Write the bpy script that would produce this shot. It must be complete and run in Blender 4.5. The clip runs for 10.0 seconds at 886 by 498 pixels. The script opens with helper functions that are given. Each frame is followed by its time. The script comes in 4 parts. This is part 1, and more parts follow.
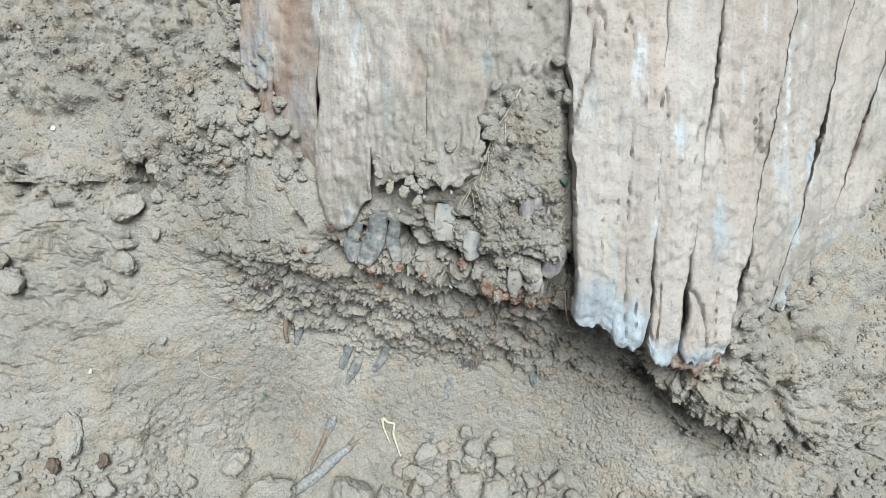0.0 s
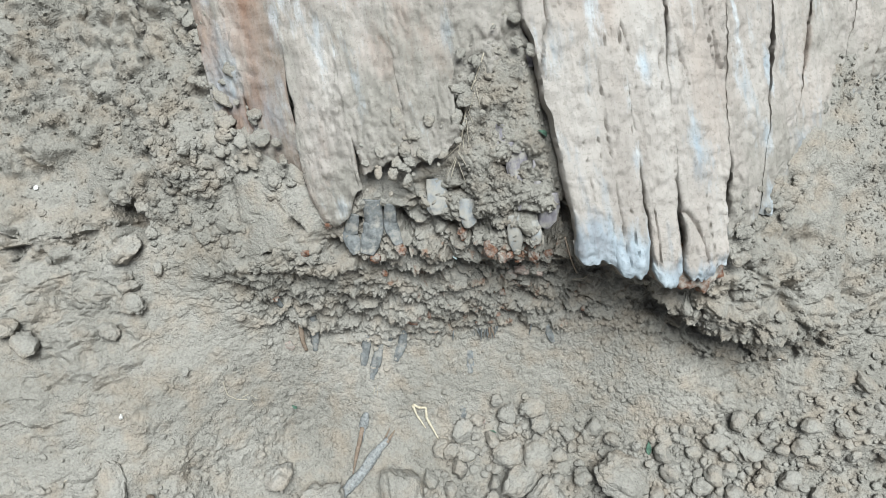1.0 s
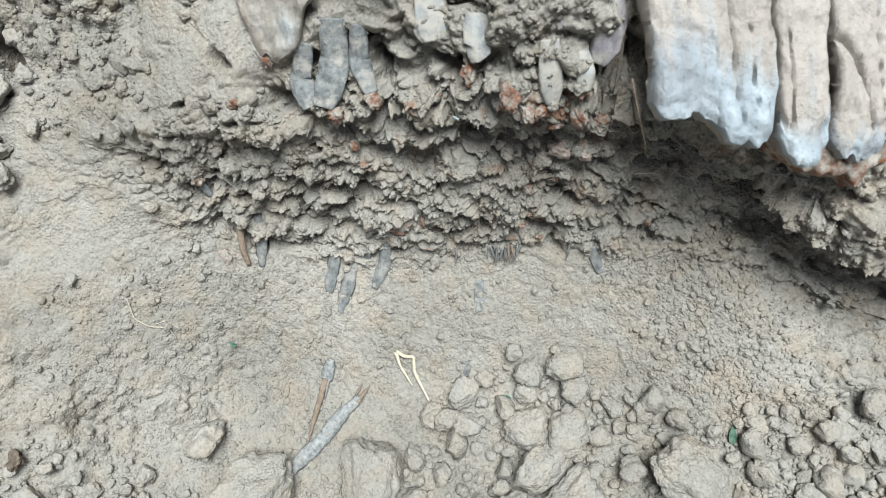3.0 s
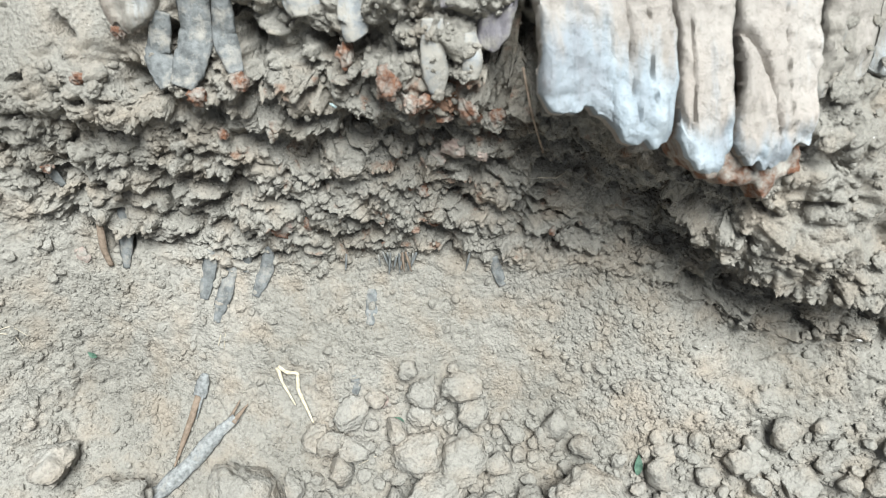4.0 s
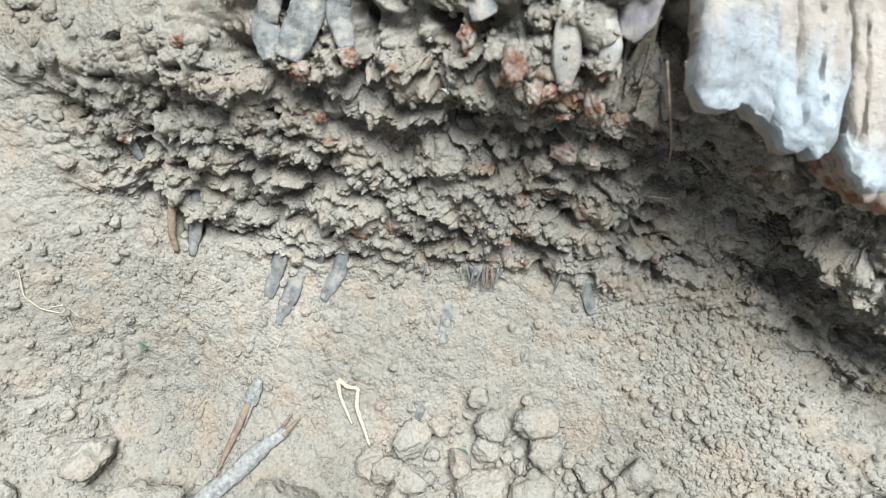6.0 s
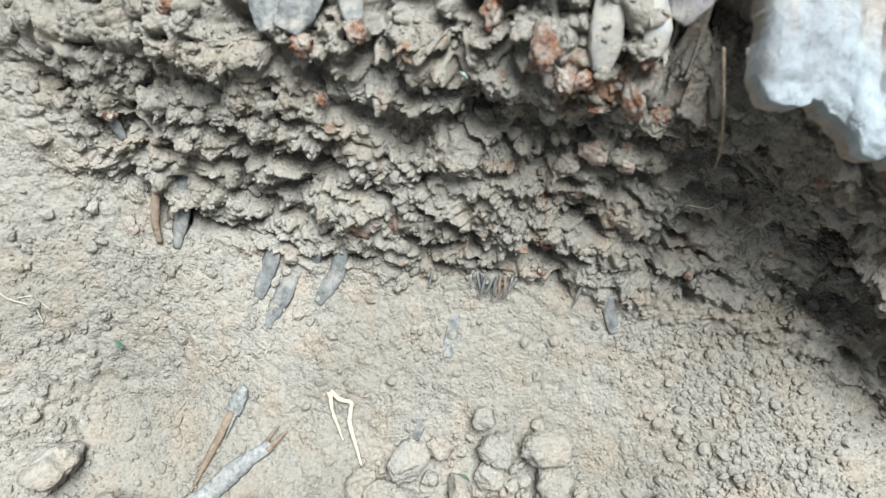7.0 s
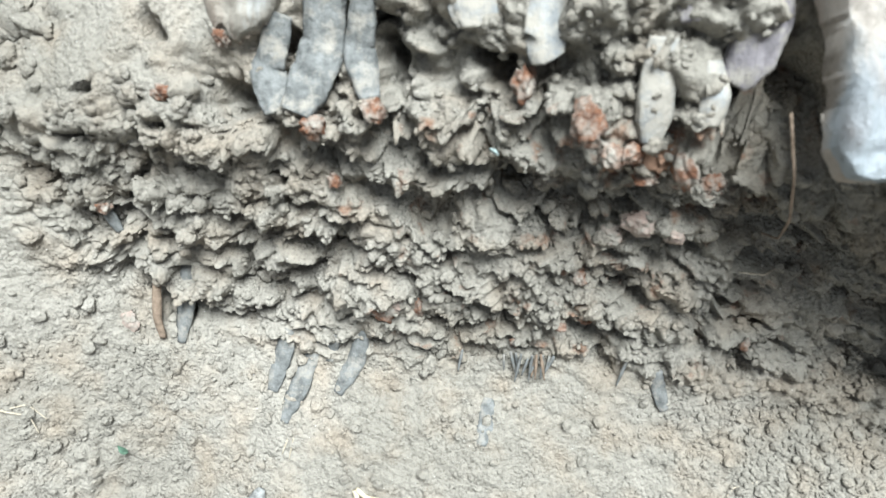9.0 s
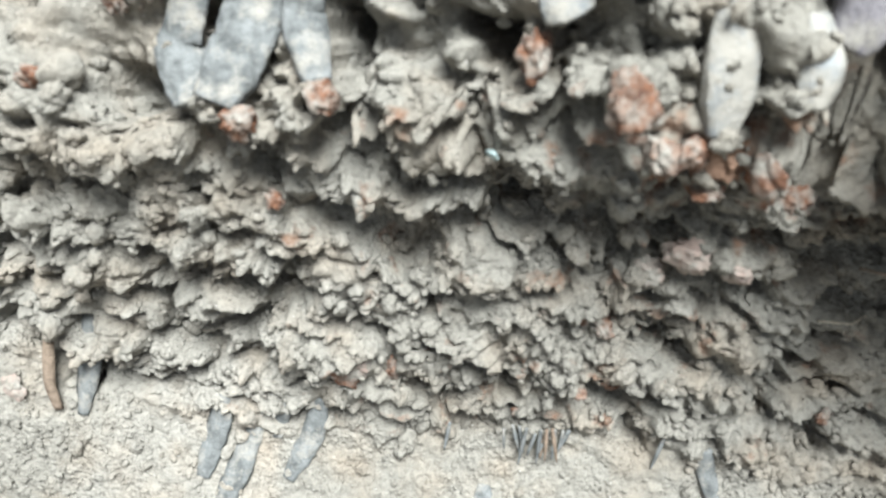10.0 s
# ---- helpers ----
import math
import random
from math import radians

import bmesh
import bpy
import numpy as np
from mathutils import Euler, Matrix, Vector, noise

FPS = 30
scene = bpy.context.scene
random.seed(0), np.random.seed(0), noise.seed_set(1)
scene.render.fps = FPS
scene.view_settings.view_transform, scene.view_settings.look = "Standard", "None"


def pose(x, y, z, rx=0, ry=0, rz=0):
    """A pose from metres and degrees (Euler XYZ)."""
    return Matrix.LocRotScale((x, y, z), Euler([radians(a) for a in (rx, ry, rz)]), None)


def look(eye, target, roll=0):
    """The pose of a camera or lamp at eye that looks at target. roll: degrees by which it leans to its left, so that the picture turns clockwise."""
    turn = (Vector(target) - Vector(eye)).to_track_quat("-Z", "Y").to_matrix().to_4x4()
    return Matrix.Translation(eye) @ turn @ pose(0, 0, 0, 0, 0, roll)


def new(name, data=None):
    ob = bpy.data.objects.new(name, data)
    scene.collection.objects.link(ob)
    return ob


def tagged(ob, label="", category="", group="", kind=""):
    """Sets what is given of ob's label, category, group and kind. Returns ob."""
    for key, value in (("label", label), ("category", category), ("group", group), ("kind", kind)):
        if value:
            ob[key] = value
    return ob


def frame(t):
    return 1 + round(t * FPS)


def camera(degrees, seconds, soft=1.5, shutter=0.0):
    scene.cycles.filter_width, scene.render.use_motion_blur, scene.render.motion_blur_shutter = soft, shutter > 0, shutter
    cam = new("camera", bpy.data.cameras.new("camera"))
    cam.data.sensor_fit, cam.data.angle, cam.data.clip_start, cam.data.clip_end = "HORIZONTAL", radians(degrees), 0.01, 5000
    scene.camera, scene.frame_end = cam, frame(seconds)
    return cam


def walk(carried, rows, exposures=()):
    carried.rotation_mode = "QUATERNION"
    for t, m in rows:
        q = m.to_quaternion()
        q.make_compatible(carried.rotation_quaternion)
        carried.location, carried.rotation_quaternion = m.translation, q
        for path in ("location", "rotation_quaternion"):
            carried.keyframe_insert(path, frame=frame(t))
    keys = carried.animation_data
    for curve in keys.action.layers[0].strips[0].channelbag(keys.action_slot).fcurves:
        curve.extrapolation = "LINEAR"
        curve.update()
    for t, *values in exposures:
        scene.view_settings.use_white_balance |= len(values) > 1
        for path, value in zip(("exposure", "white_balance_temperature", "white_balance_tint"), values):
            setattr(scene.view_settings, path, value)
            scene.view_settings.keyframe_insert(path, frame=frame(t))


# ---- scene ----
DETAIL = 0.0015  # fineness of the ground, metres
cam = camera(65.8, 10.0, soft=0.8)
cam.data.dof.use_dof, cam.data.dof.focus_distance, cam.data.dof.aperture_fstop = True, 0.66, 14.0
METRES, EYE, TILT, LEAN, TURN = 0.8, 0.8, -60.0, 0.0, 0.0
ROWS = [
    (0.0, 0.0, 0.0, 0.0, -0.0, 0.0, 0.0),
    (0.5, -0.0036, 0.0077, -0.0281, -0.7, -0.57, 7.76),
    (1.0, -0.0297, -0.0208, -0.0414, -1.65, 0.66, 11.81),
    (1.5, -0.0586, -0.0454, -0.0162, -3.47, 2.21, 13.72),
    (2.0, -0.0778, -0.013, -0.0792, -1.08, -0.5, 7.6),
    (3.5, 0.0387, 0.324, -0.1395, 0.2, 0.43, 8.28),
    (4.0, 0.057, 0.3427, -0.1648, -2.01, 0.85, 7.01),
    (4.5, 0.061, 0.346, -0.1894, -2.25, 1.18, 6.71),
    (5.0, 0.0179, 0.3454, -0.1986, 0.68, 1.78, 3.25),
    (5.5, -0.0066, 0.3603, -0.2, 0.44, 2.88, 1.37),
    (7.0, 0.0006, 0.4471, -0.1863, 0.05, 5.65, -1.28),
    (7.5, 0.0053, 0.4668, -0.1655, -0.07, 5.96, 0.37),
    (8.0, -0.0091, 0.4738, -0.1665, 0.54, 5.82, 0.03),
    (8.5, -0.0239, 0.4799, -0.1584, 0.74, 6.73, 0.45),
    (9.0, -0.0197, 0.484, -0.1472, 0.25, 8.19, 1.88),
    (9.5, -0.0063, 0.5365, -0.1567, 0.2, 10.24, 1.99),
    (10.0, -0.0155, 0.5907, -0.1299, -0.66, 11.33, 2.27),
]
EXTRA = [
    (2.2, look((-0.065, -0.062, 0.688), (-0.064, 0.926, -1.051), -7.1)),
    (3.3, look((0.025, 0.030, 0.533), (-0.048, 1.044, -1.189), -12.6)),
    (5.7, look((0.001, 0.013, 0.464), (-0.001, 1.162, -1.173), -1.6)),
    (6.8, look((0.002, 0.043, 0.418), (0.040, 1.212, -1.204), 1.7)),
]
PATH = [(t, pose(0, 0, EYE, TILT, LEAN, TURN) @ pose(METRES * x, METRES * y, METRES * z, 90 + pitch, roll, yaw)) for t, x, y, z, yaw, pitch, roll in ROWS]
walk(cam, sorted(PATH + EXTRA, key=lambda r: r[0]), [(0.0, 0.71, 5950, 5), (2.0, 0.67, 5950, 6), (3.5, 1.08, 6050, 6), (5.5, 1.17, 6100, 7), (9.0, 1.42, 6000, 5), (10.0, 1.52, 6050, 6)])


# ---- light ----
world = bpy.data.worlds.new("overcast_sky")
scene.world = world
world.use_nodes = True
wn = world.node_tree
sky = wn.nodes.new("ShaderNodeTexSky")
sky.sky_type, sky.sun_disc = "NISHITA", False
sky.sun_elevation, sky.sun_rotation = radians(78), radians(150)
sky.air_density, sky.dust_density, sky.ozone_density = 1.0, 4.0, 1.0
grey = wn.nodes.new("ShaderNodeHueSaturation")
grey.inputs["Saturation"].default_value = 0.25
wn.links.new(sky.outputs[0], grey.inputs["Color"])
wn.links.new(grey.outputs[0], wn.nodes["Background"].inputs["Color"])
wn.nodes["Background"].inputs["Strength"].default_value = 0.050
sun = new("sun", bpy.data.lights.new("sun", "SUN"))
sun.data.energy, sun.data.angle, sun.data.color = 5.1, radians(32), (1.0, 0.985, 0.96)
sun.matrix_world = look((0.26, -0.12, 2.0), (0, 0.3, 0.1))


# ---- noise on arrays ----
def hashed(ix, iy, iz, seed):
    h = (ix.astype(np.int64) * 374761393 + iy.astype(np.int64) * 668265263 + iz.astype(np.int64) * 2147483647 + seed * 974711) & 0xFFFFFFFF
    h = ((h ^ (h >> 13)) * 1274126177) & 0xFFFFFFFF
    h = ((h ^ (h >> 16)) * 2246822519) & 0xFFFFFFFF
    return ((h ^ (h >> 15)) & 0xFFFFFF) / float(0x1000000)


def value_noise(p, size, seed):
    """Smooth noise from -1 to 1 at the points p (n, 3)."""
    q = p / np.asarray(size)
    i = np.floor(q)
    f = q - i
    f = f * f * (3 - 2 * f)
    i = i.astype(np.int64)
    out = 0
    for dx in (0, 1):
        for dy in (0, 1):
            for dz in (0, 1):
                w = (f[:, 0] if dx else 1 - f[:, 0]) * (f[:, 1] if dy else 1 - f[:, 1]) * (f[:, 2] if dz else 1 - f[:, 2])
                out = out + w * hashed(i[:, 0] + dx, i[:, 1] + dy, i[:, 2] + dz, seed)
    return 2 * out - 1


def fbm(p, size, octaves, seed, gain=0.5):
    size = np.asarray(size, float)
    total, a, norm = 0, 1.0, 0
    for k in range(octaves):
        total, norm = total + a * value_noise(p, size / 2 ** k, seed + 17 * k), norm + a
        a *= gain
    return total / norm


def pillow(p, size, seed):
    """Puffy lumps parted by sharp creases, from 0 in the creases to about 1."""
    return np.abs(value_noise(p, size, seed) + 0.35 * value_noise(p, np.asarray(size) * 0.47, seed + 60))


def knobs(p, size, seed, where):
    """Crumbly knobs packed side by side, each standing out by a chance of its own, from about -0.5 to 0.7. where: the points that want them."""
    out = np.zeros(len(p))
    at = np.flatnonzero(where > 0.01)
    q = p[at] / np.asarray(size)
    base = np.floor(q - 0.5).astype(np.int64)
    total, heights = np.zeros(len(at)), np.zeros(len(at))
    for k in range(8):
        c = base + np.array([k & 1, k >> 1 & 1, k >> 2])
        h = (hashed(c[:, 0], c[:, 1], c[:, 2], seed) * 0x1000000).astype(np.int64)
        jit = np.stack([h & 255, h >> 8 & 255, h >> 16 & 255], 1) / 255.0
        dist = np.linalg.norm(q - c - 0.12 - 0.76 * jit, axis=1)
        w = np.exp(-15.0 * dist)
        total += w
        heights += w * ((h * 7919 >> 5 & 1023) / 1023.0)
    near = -np.log(total + 1e-30) / 15.0
    out[at] = 0.75 * (heights / (total + 1e-30) - 0.5) + 0.9 * (0.62 - np.clip(near, 0, 1.0) ** 1.6 * 1.7)
    return out


def smooth(a, b, x):
    t = np.clip((x - a) / (b - a), 0, 1)
    return t * t * (3 - 2 * t)


def sheet(name, p, material, close_u=False):
    """A mesh from a grid of points p (rows, columns, 3)."""
    nr, nc = p.shape[:2]
    i = np.arange(nr * nc).reshape(nr, nc)
    if close_u:
        j = np.roll(i, -1, axis=1)
        quads = np.stack([i[:-1], j[:-1], j[1:], i[1:]], -1).reshape(-1, 4)
    else:
        quads = np.stack([i[:-1, :-1], i[:-1, 1:], i[1:, 1:], i[1:, :-1]], -1).reshape(-1, 4)
    return raw_mesh(name, p.reshape(-1, 3), quads, material)


def raw_mesh(name, verts, faces, material, flat=False):
    me = bpy.data.meshes.new(name)
    n, k = faces.shape
    me.vertices.add(len(verts))
    me.vertices.foreach_set("co", np.ascontiguousarray(verts, np.float32).ravel())
    me.loops.add(n * k)
    me.loops.foreach_set("vertex_index", np.ascontiguousarray(faces, np.int32).ravel())
    me.polygons.add(n)
    me.polygons.foreach_set("loop_start", np.arange(0, n * k, k, dtype=np.int32))
    me.polygons.foreach_set("use_smooth", np.full(n, not flat))
    me.update(calc_edges=True)
    me.materials.append(material)
    return me


def mark(me, name, values):
    at = me.attributes.new(name, "FLOAT", "POINT")
    at.data.foreach_set("value", np.ascontiguousarray(values, np.float32).ravel())


# ---- materials ----
def ramp(nt, source, stops):
    node = nt.nodes.new("ShaderNodeValToRGB")
    els = node.color_ramp.elements
    while len(els) < len(stops):
        els.new(0.5)
    for e, (pos, col) in zip(els, stops):
        e.position, e.color = pos, (*col, 1)
    nt.links.new(source, node.inputs[0])
    return node.outputs[0]


def noise_of(nt, scale, detail=5.0, rough=0.6, stretch=(1, 1, 1)):
    pos = nt.nodes.new("ShaderNodeNewGeometry").outputs["Position"]
    m = nt.nodes.new("ShaderNodeVectorMath")
    m.operation = "MULTIPLY"
    m.inputs[1].default_value = stretch
    nt.links.new(pos, m.inputs[0])
    t = nt.nodes.new("ShaderNodeTexNoise")
    t.inputs["Scale"].default_value, t.inputs["Detail"].default_value, t.inputs["Roughness"].default_value = scale, detail, rough
    nt.links.new(m.outputs[0], t.inputs["Vector"])
    return t.outputs[0]


def blend(nt, fac, a, b, mode="MIX"):
    node = nt.nodes.new("ShaderNodeMix")
    node.data_type, node.blend_type = "RGBA", mode
    for sock, val in ((node.inputs[0], fac), (node.inputs[6], a), (node.inputs[7], b)):
        if isinstance(val, (int, float)):
            sock.default_value = val
        elif isinstance(val, tuple):
            sock.default_value = (*val, 1)
        else:
            nt.links.new(val, sock)
    return node.outputs[2]


def math_of(nt, op, a, b=0.0, clamp=False):
    node = nt.nodes.new("ShaderNodeMath")
    node.operation, node.use_clamp = op, clamp
    for sock, val in ((node.inputs[0], a), (node.inputs[1], b)):
        if isinstance(val, (int, float)):
            sock.default_value = val
        else:
            nt.links.new(val, sock)
    return node.outputs[0]


def attribute(nt, name):
    node = nt.nodes.new("ShaderNodeAttribute")
    node.attribute_name = name
    return node.outputs["Fac"]


def finish(nt, colour, rough, heights):
    """Colour, roughness and a chain of bumps (height, distance, strength) on the material's shader."""
    b = nt.nodes["Principled BSDF"]
    nt.links.new(colour, b.inputs["Base Color"])
    b.inputs["Roughness"].default_value = rough
    b.inputs["Specular IOR Level"].default_value = 0.2
    last = None
    for h, dist, strength in heights:
        bump = nt.nodes.new("ShaderNodeBump")
        bump.inputs["Distance"].default_value, bump.inputs["Strength"].default_value = dist, strength
        nt.links.new(h, bump.inputs["Height"])
        if last:
            nt.links.new(last, bump.inputs["Normal"])
        last = bump.outputs[0]
    if last:
        nt.links.new(last, b.inputs["Normal"])


def material(name):
    m = bpy.data.materials.new(name)
    m.use_nodes = True
    return m, m.node_tree


def cells_of(nt, scale, stretch=(1, 1, 1)):
    m = nt.nodes.new("ShaderNodeVectorMath")
    m.operation = "MULTIPLY"
    m.inputs[1].default_value = stretch
    nt.links.new(nt.nodes.new("ShaderNodeNewGeometry").outputs["Position"], m.inputs[0])
    t = nt.nodes.new("ShaderNodeTexVoronoi")
    t.inputs["Scale"].default_value = scale
    nt.links.new(m.outputs[0], t.inputs["Vector"])
    return math_of(nt, "SUBTRACT", 1.0, t.outputs["Distance"])


def dirt_material(name, dark, mid, pale, grit=1.0):
    m, nt = material(name)
    fine = noise_of(nt, 420, 4, 0.7)
    col = ramp(nt, noise_of(nt, 9, 6, 0.62), [(0.3, dark), (0.52, mid), (0.75, pale)])
    specks = ramp(nt, fine, [(0.3, (0.62, 0.6, 0.57)), (0.5, (1, 1, 1)), (0.72, (1.16, 1.15, 1.12))])
    col = blend(nt, 0.8, col, specks, "MULTIPLY")
    warm = ramp(nt, noise_of(nt, 38, 3, 0.5), [(0.45, (1, 1, 1)), (0.7, (1.05, 0.97, 0.90))])
    col = blend(nt, 1.0, col, warm, "MULTIPLY")
    tint = math_of(nt, "MULTIPLY", math_of(nt, "SUBTRACT", math_of(nt, "ADD", math_of(nt, "MULTIPLY", attribute(nt, "rusty"), 0.25), noise_of(nt, 75, 4, 0.6)), 0.76), 7.0, True)
    col = blend(nt, tint, col, (0.20, 0.125, 0.085))
    glint = ramp(nt, noise_of(nt, 900, 1, 0.5), [(0.76, (0, 0, 0)), (0.8, (1, 1, 1))])
    col = blend(nt, glint, col, (0.5, 0.49, 0.47))
    finish(nt, col, 0.95, [(noise_of(nt, 210, 6, 0.75), 0.0040, 0.8 * grit),
                           (math_of(nt, "MULTIPLY", cells_of(nt, 430), ramp(nt, noise_of(nt, 45, 4, 0.7), [(0.40, (0.1, 0.1, 0.1)), (0.62, (1, 1, 1))])), 0.0020, 0.8 * grit), (noise_of(nt, 1100, 3, 0.7), 0.0006, 0.6)])
    return m


DIRT = dirt_material("dusty_dirt", (0.199, 0.189, 0.162), (0.241, 0.230, 0.200), (0.287, 0.274, 0.241))
CLOD = dirt_material("dry_clod", (0.196, 0.187, 0.162), (0.238, 0.228, 0.200), (0.282, 0.270, 0.240), 0.85)
DUST = dirt_material("pale_dust", (0.25, 0.228, 0.2), (0.305, 0.282, 0.25), (0.36, 0.338, 0.305), 0.6)


def wood_material(name):
    """Dust-caked, splitting old wood: bluish grey and rusty brown show where the attribute bare says the dust is gone."""
    m, nt = material(name)
    fibre = noise_of(nt, 240, 6, 0.7, (1.0, 0.06, 0.06))
    dust = ramp(nt, noise_of(nt, 26, 5, 0.65, (1, 0.25, 0.25)), [(0.3, (0.259, 0.234, 0.206)), (0.55, (0.319, 0.294, 0.262)), (0.75, (0.371, 0.350, 0.319))])
    flush = ramp(nt, noise_of(nt, 13, 5, 0.6, (1, 0.4, 0.4)), [(0.48, (0, 0, 0)), (0.68, (0.5, 0.5, 0.5))])
    dust = blend(nt, flush, dust, (0.325, 0.262, 0.215))
    tone = ramp(nt, noise_of(nt, 20, 4, 0.6, (1.0, 0.3, 0.3)), [(0.28, (0.15, 0.11, 0.08)), (0.36, (0.21, 0.22, 0.23)), (0.47, (0.262, 0.300, 0.322)), (0.60, (0.45, 0.485, 0.50))])
    streak = ramp(nt, fibre, [(0.28, (0.66, 0.64, 0.62)), (0.46, (1, 1, 1)), (0.75, (1.08, 1.08, 1.07))])
    bare = attribute(nt, "bare")
    patch = noise_of(nt, 52, 5, 0.7, (1.0, 0.24, 0.24))
    fac = math_of(nt, "SUBTRACT", math_of(nt, "ADD", math_of(nt, "MULTIPLY", bare, 1.15), patch), 0.62)
    fac = math_of(nt, "MULTIPLY", fac, 4.0, True)
    dirt = ramp(nt, noise_of(nt, 60, 5, 0.65), [(0.3, (0.189, 0.175, 0.150)), (0.55, (0.238, 0.223, 0.193)), (0.75, (0.280, 0.262, 0.231))])
    caked = math_of(nt, "MULTIPLY", math_of(nt, "SUBTRACT", math_of(nt, "ADD", attribute(nt, "caked"), noise_of(nt, 22, 5, 0.7, (1, 0.5, 0.5))), 0.62), 5.0, True)
    col = blend(nt, fac, blend(nt, caked, dust, dirt), tone)
    rust = attribute(nt, "rust")
    spread = math_of(nt, "SUBTRACT", math_of(nt, "ADD", rust, noise_of(nt, 17, 6, 0.72, (1.0, 0.3, 0.3))), 0.70)
    col = blend(nt, math_of(nt, "MULTIPLY", spread, 2.6, True), col, (0.185, 0.105, 0.067))
    speck = ramp(nt, noise_of(nt, 330, 3, 0.6), [(0.32, (0.74, 0.73, 0.71)), (0.46, (1, 1, 1)), (0.66, (1, 1, 1)), (0.74, (1.16, 1.16, 1.16))])
    col = blend(nt, 0.8, col, speck, "MULTIPLY")
    col = blend(nt, 0.5, col, streak, "MULTIPLY")
    finish(nt, col, 0.85, [(fibre, 0.0011, 0.6), (noise_of(nt, 190, 6, 0.75), 0.0034, 0.8), (noise_of(nt, 900, 3, 0.7), 0.0007, 0.6)])
    return m


WOOD = wood_material("old_wood")


def plain(name, a, b, scale=150, rough=0.8, stretch=(1, 1, 1), dust=0.0):
    m, nt = material(name)
    col = ramp(nt, noise_of(nt, scale, 5, 0.65, stretch), [(0.32, tuple(0.75 * c for c in a)), (0.68, tuple(0.75 * c for c in b))])
    if dust:
        cover = math_of(nt, "MULTIPLY", math_of(nt, "SUBTRACT", math_of(nt, "ADD", noise_of(nt, 90, 5, 0.7), dust), 0.62), 5.0, True)
        col = blend(nt, cover, col, (0.25, 0.237, 0.207))
    finish(nt, col, rough, [(noise_of(nt, scale * 2.5, 4, 0.7, stretch), 0.0012, 0.7), (noise_of(nt, 500, 4, 0.7), 0.0012, 0.5)])
    return m


GREY_WOOD = plain("weathered_grey_wood", (0.13, 0.134, 0.128), (0.34, 0.35, 0.34), 330, 0.8, (1, 1, 1), 0.06)
SLATE = plain("blue_grey_wood", (0.085, 0.09, 0.088), (0.23, 0.24, 0.235), 160, 0.8, (1, 1, 1), 0.13)
PALE_WOOD = plain("pale_blue_grey_wood", (0.15, 0.16, 0.162), (0.31, 0.328, 0.332), 130, 0.9, (1, 0.5, 0.5), 0.26)
ROOT = plain("pale_root", (0.42, 0.36, 0.25), (0.68, 0.62, 0.48), 300)
STRAW = plain("dry_straw", (0.36, 0.315, 0.24), (0.54, 0.495, 0.40), 300)
RUST = plain("rusty_wood", (0.08, 0.040, 0.026), (0.23, 0.115, 0.068), 240, 0.95, (1, 1, 1), 0.20)
PINK = plain("pinkish_wood", (0.25, 0.195, 0.165), (0.42, 0.325, 0.275), 240, 0.95, (1, 1, 1), 0.22)
TAN_BARK = plain("tan_bark", (0.13, 0.098, 0.07), (0.29, 0.225, 0.17), 260)
PURPLE = plain("purple_grey_wood", (0.11, 0.102, 0.112), (0.27, 0.255, 0.268), 180, 0.7, (1, 0.3, 0.3), 0.16)
LEAF = plain("green_leaf", (0.05, 0.10, 0.07), (0.12, 0.20, 0.14), 200, 0.6)
SHELL = plain("white_shell", (0.62, 0.60, 0.55), (0.8, 0.79, 0.75), 200, 0.5)
BROWN = plain("brown_pebble", (0.09, 0.072, 0.055), (0.17, 0.135, 0.10), 240)
TEAL = plain("pale_teal_flake", (0.36, 0.46, 0.46), (0.50, 0.60, 0.58), 200, 0.6)

# ---- the lie of the land ----
# the broken face across the bank: at each x its foot, middle, roof and lip (y and z), and the bank's height where y is 0.3
PX = np.array([-0.60, -0.40, -0.28, -0.20, -0.12, -0.03, 0.05, 0.11, 0.18, 0.25, 0.31, 0.37, 0.45, 0.60])
FOOT_Y = [0.220, 0.240, 0.300, 0.325, 0.300, 0.287, 0.284, 0.266, 0.252, 0.226, 0.192, 0.176, 0.170, 0.170]
FOOT_Z = [0.100, 0.105, 0.115, 0.100, 0.055, 0.050, 0.055, 0.060, 0.060, 0.032, 0.016, 0.040, 0.060, 0.050]
MID_Y = [0.280, 0.300, 0.330, 0.332, 0.319, 0.306, 0.302, 0.288, 0.282, 0.248, 0.212, 0.192, 0.190, 0.190]
MID_Z = [0.140, 0.140, 0.140, 0.125, 0.110, 0.110, 0.120, 0.120, 0.115, 0.066, 0.046, 0.066, 0.075, 0.070]
ROOF_Y = [0.340, 0.350, 0.350, 0.338, 0.327, 0.316, 0.308, 0.300, 0.292, 0.248, 0.212, 0.192, 0.200, 0.210]
ROOF_Z = [0.175, 0.165, 0.158, 0.150, 0.160, 0.170, 0.190, 0.190, 0.165, 0.096, 0.084, 0.088, 0.088, 0.085]
LIP_Y = [0.380, 0.400, 0.370, 0.342, 0.329, 0.313, 0.291, 0.277, 0.262, 0.208, 0.190, 0.180, 0.205, 0.230]
LIP_Z = [0.200, 0.195, 0.180, 0.180, 0.195, 0.207, 0.232, 0.228, 0.198, 0.118, 0.118, 0.110, 0.100, 0.100]
BANK_Z = [0.140, 0.138, 0.146, 0.150, 0.186, 0.224, 0.264, 0.271, 0.264, 0.248, 0.236, 0.208, 0.168, 0.150]


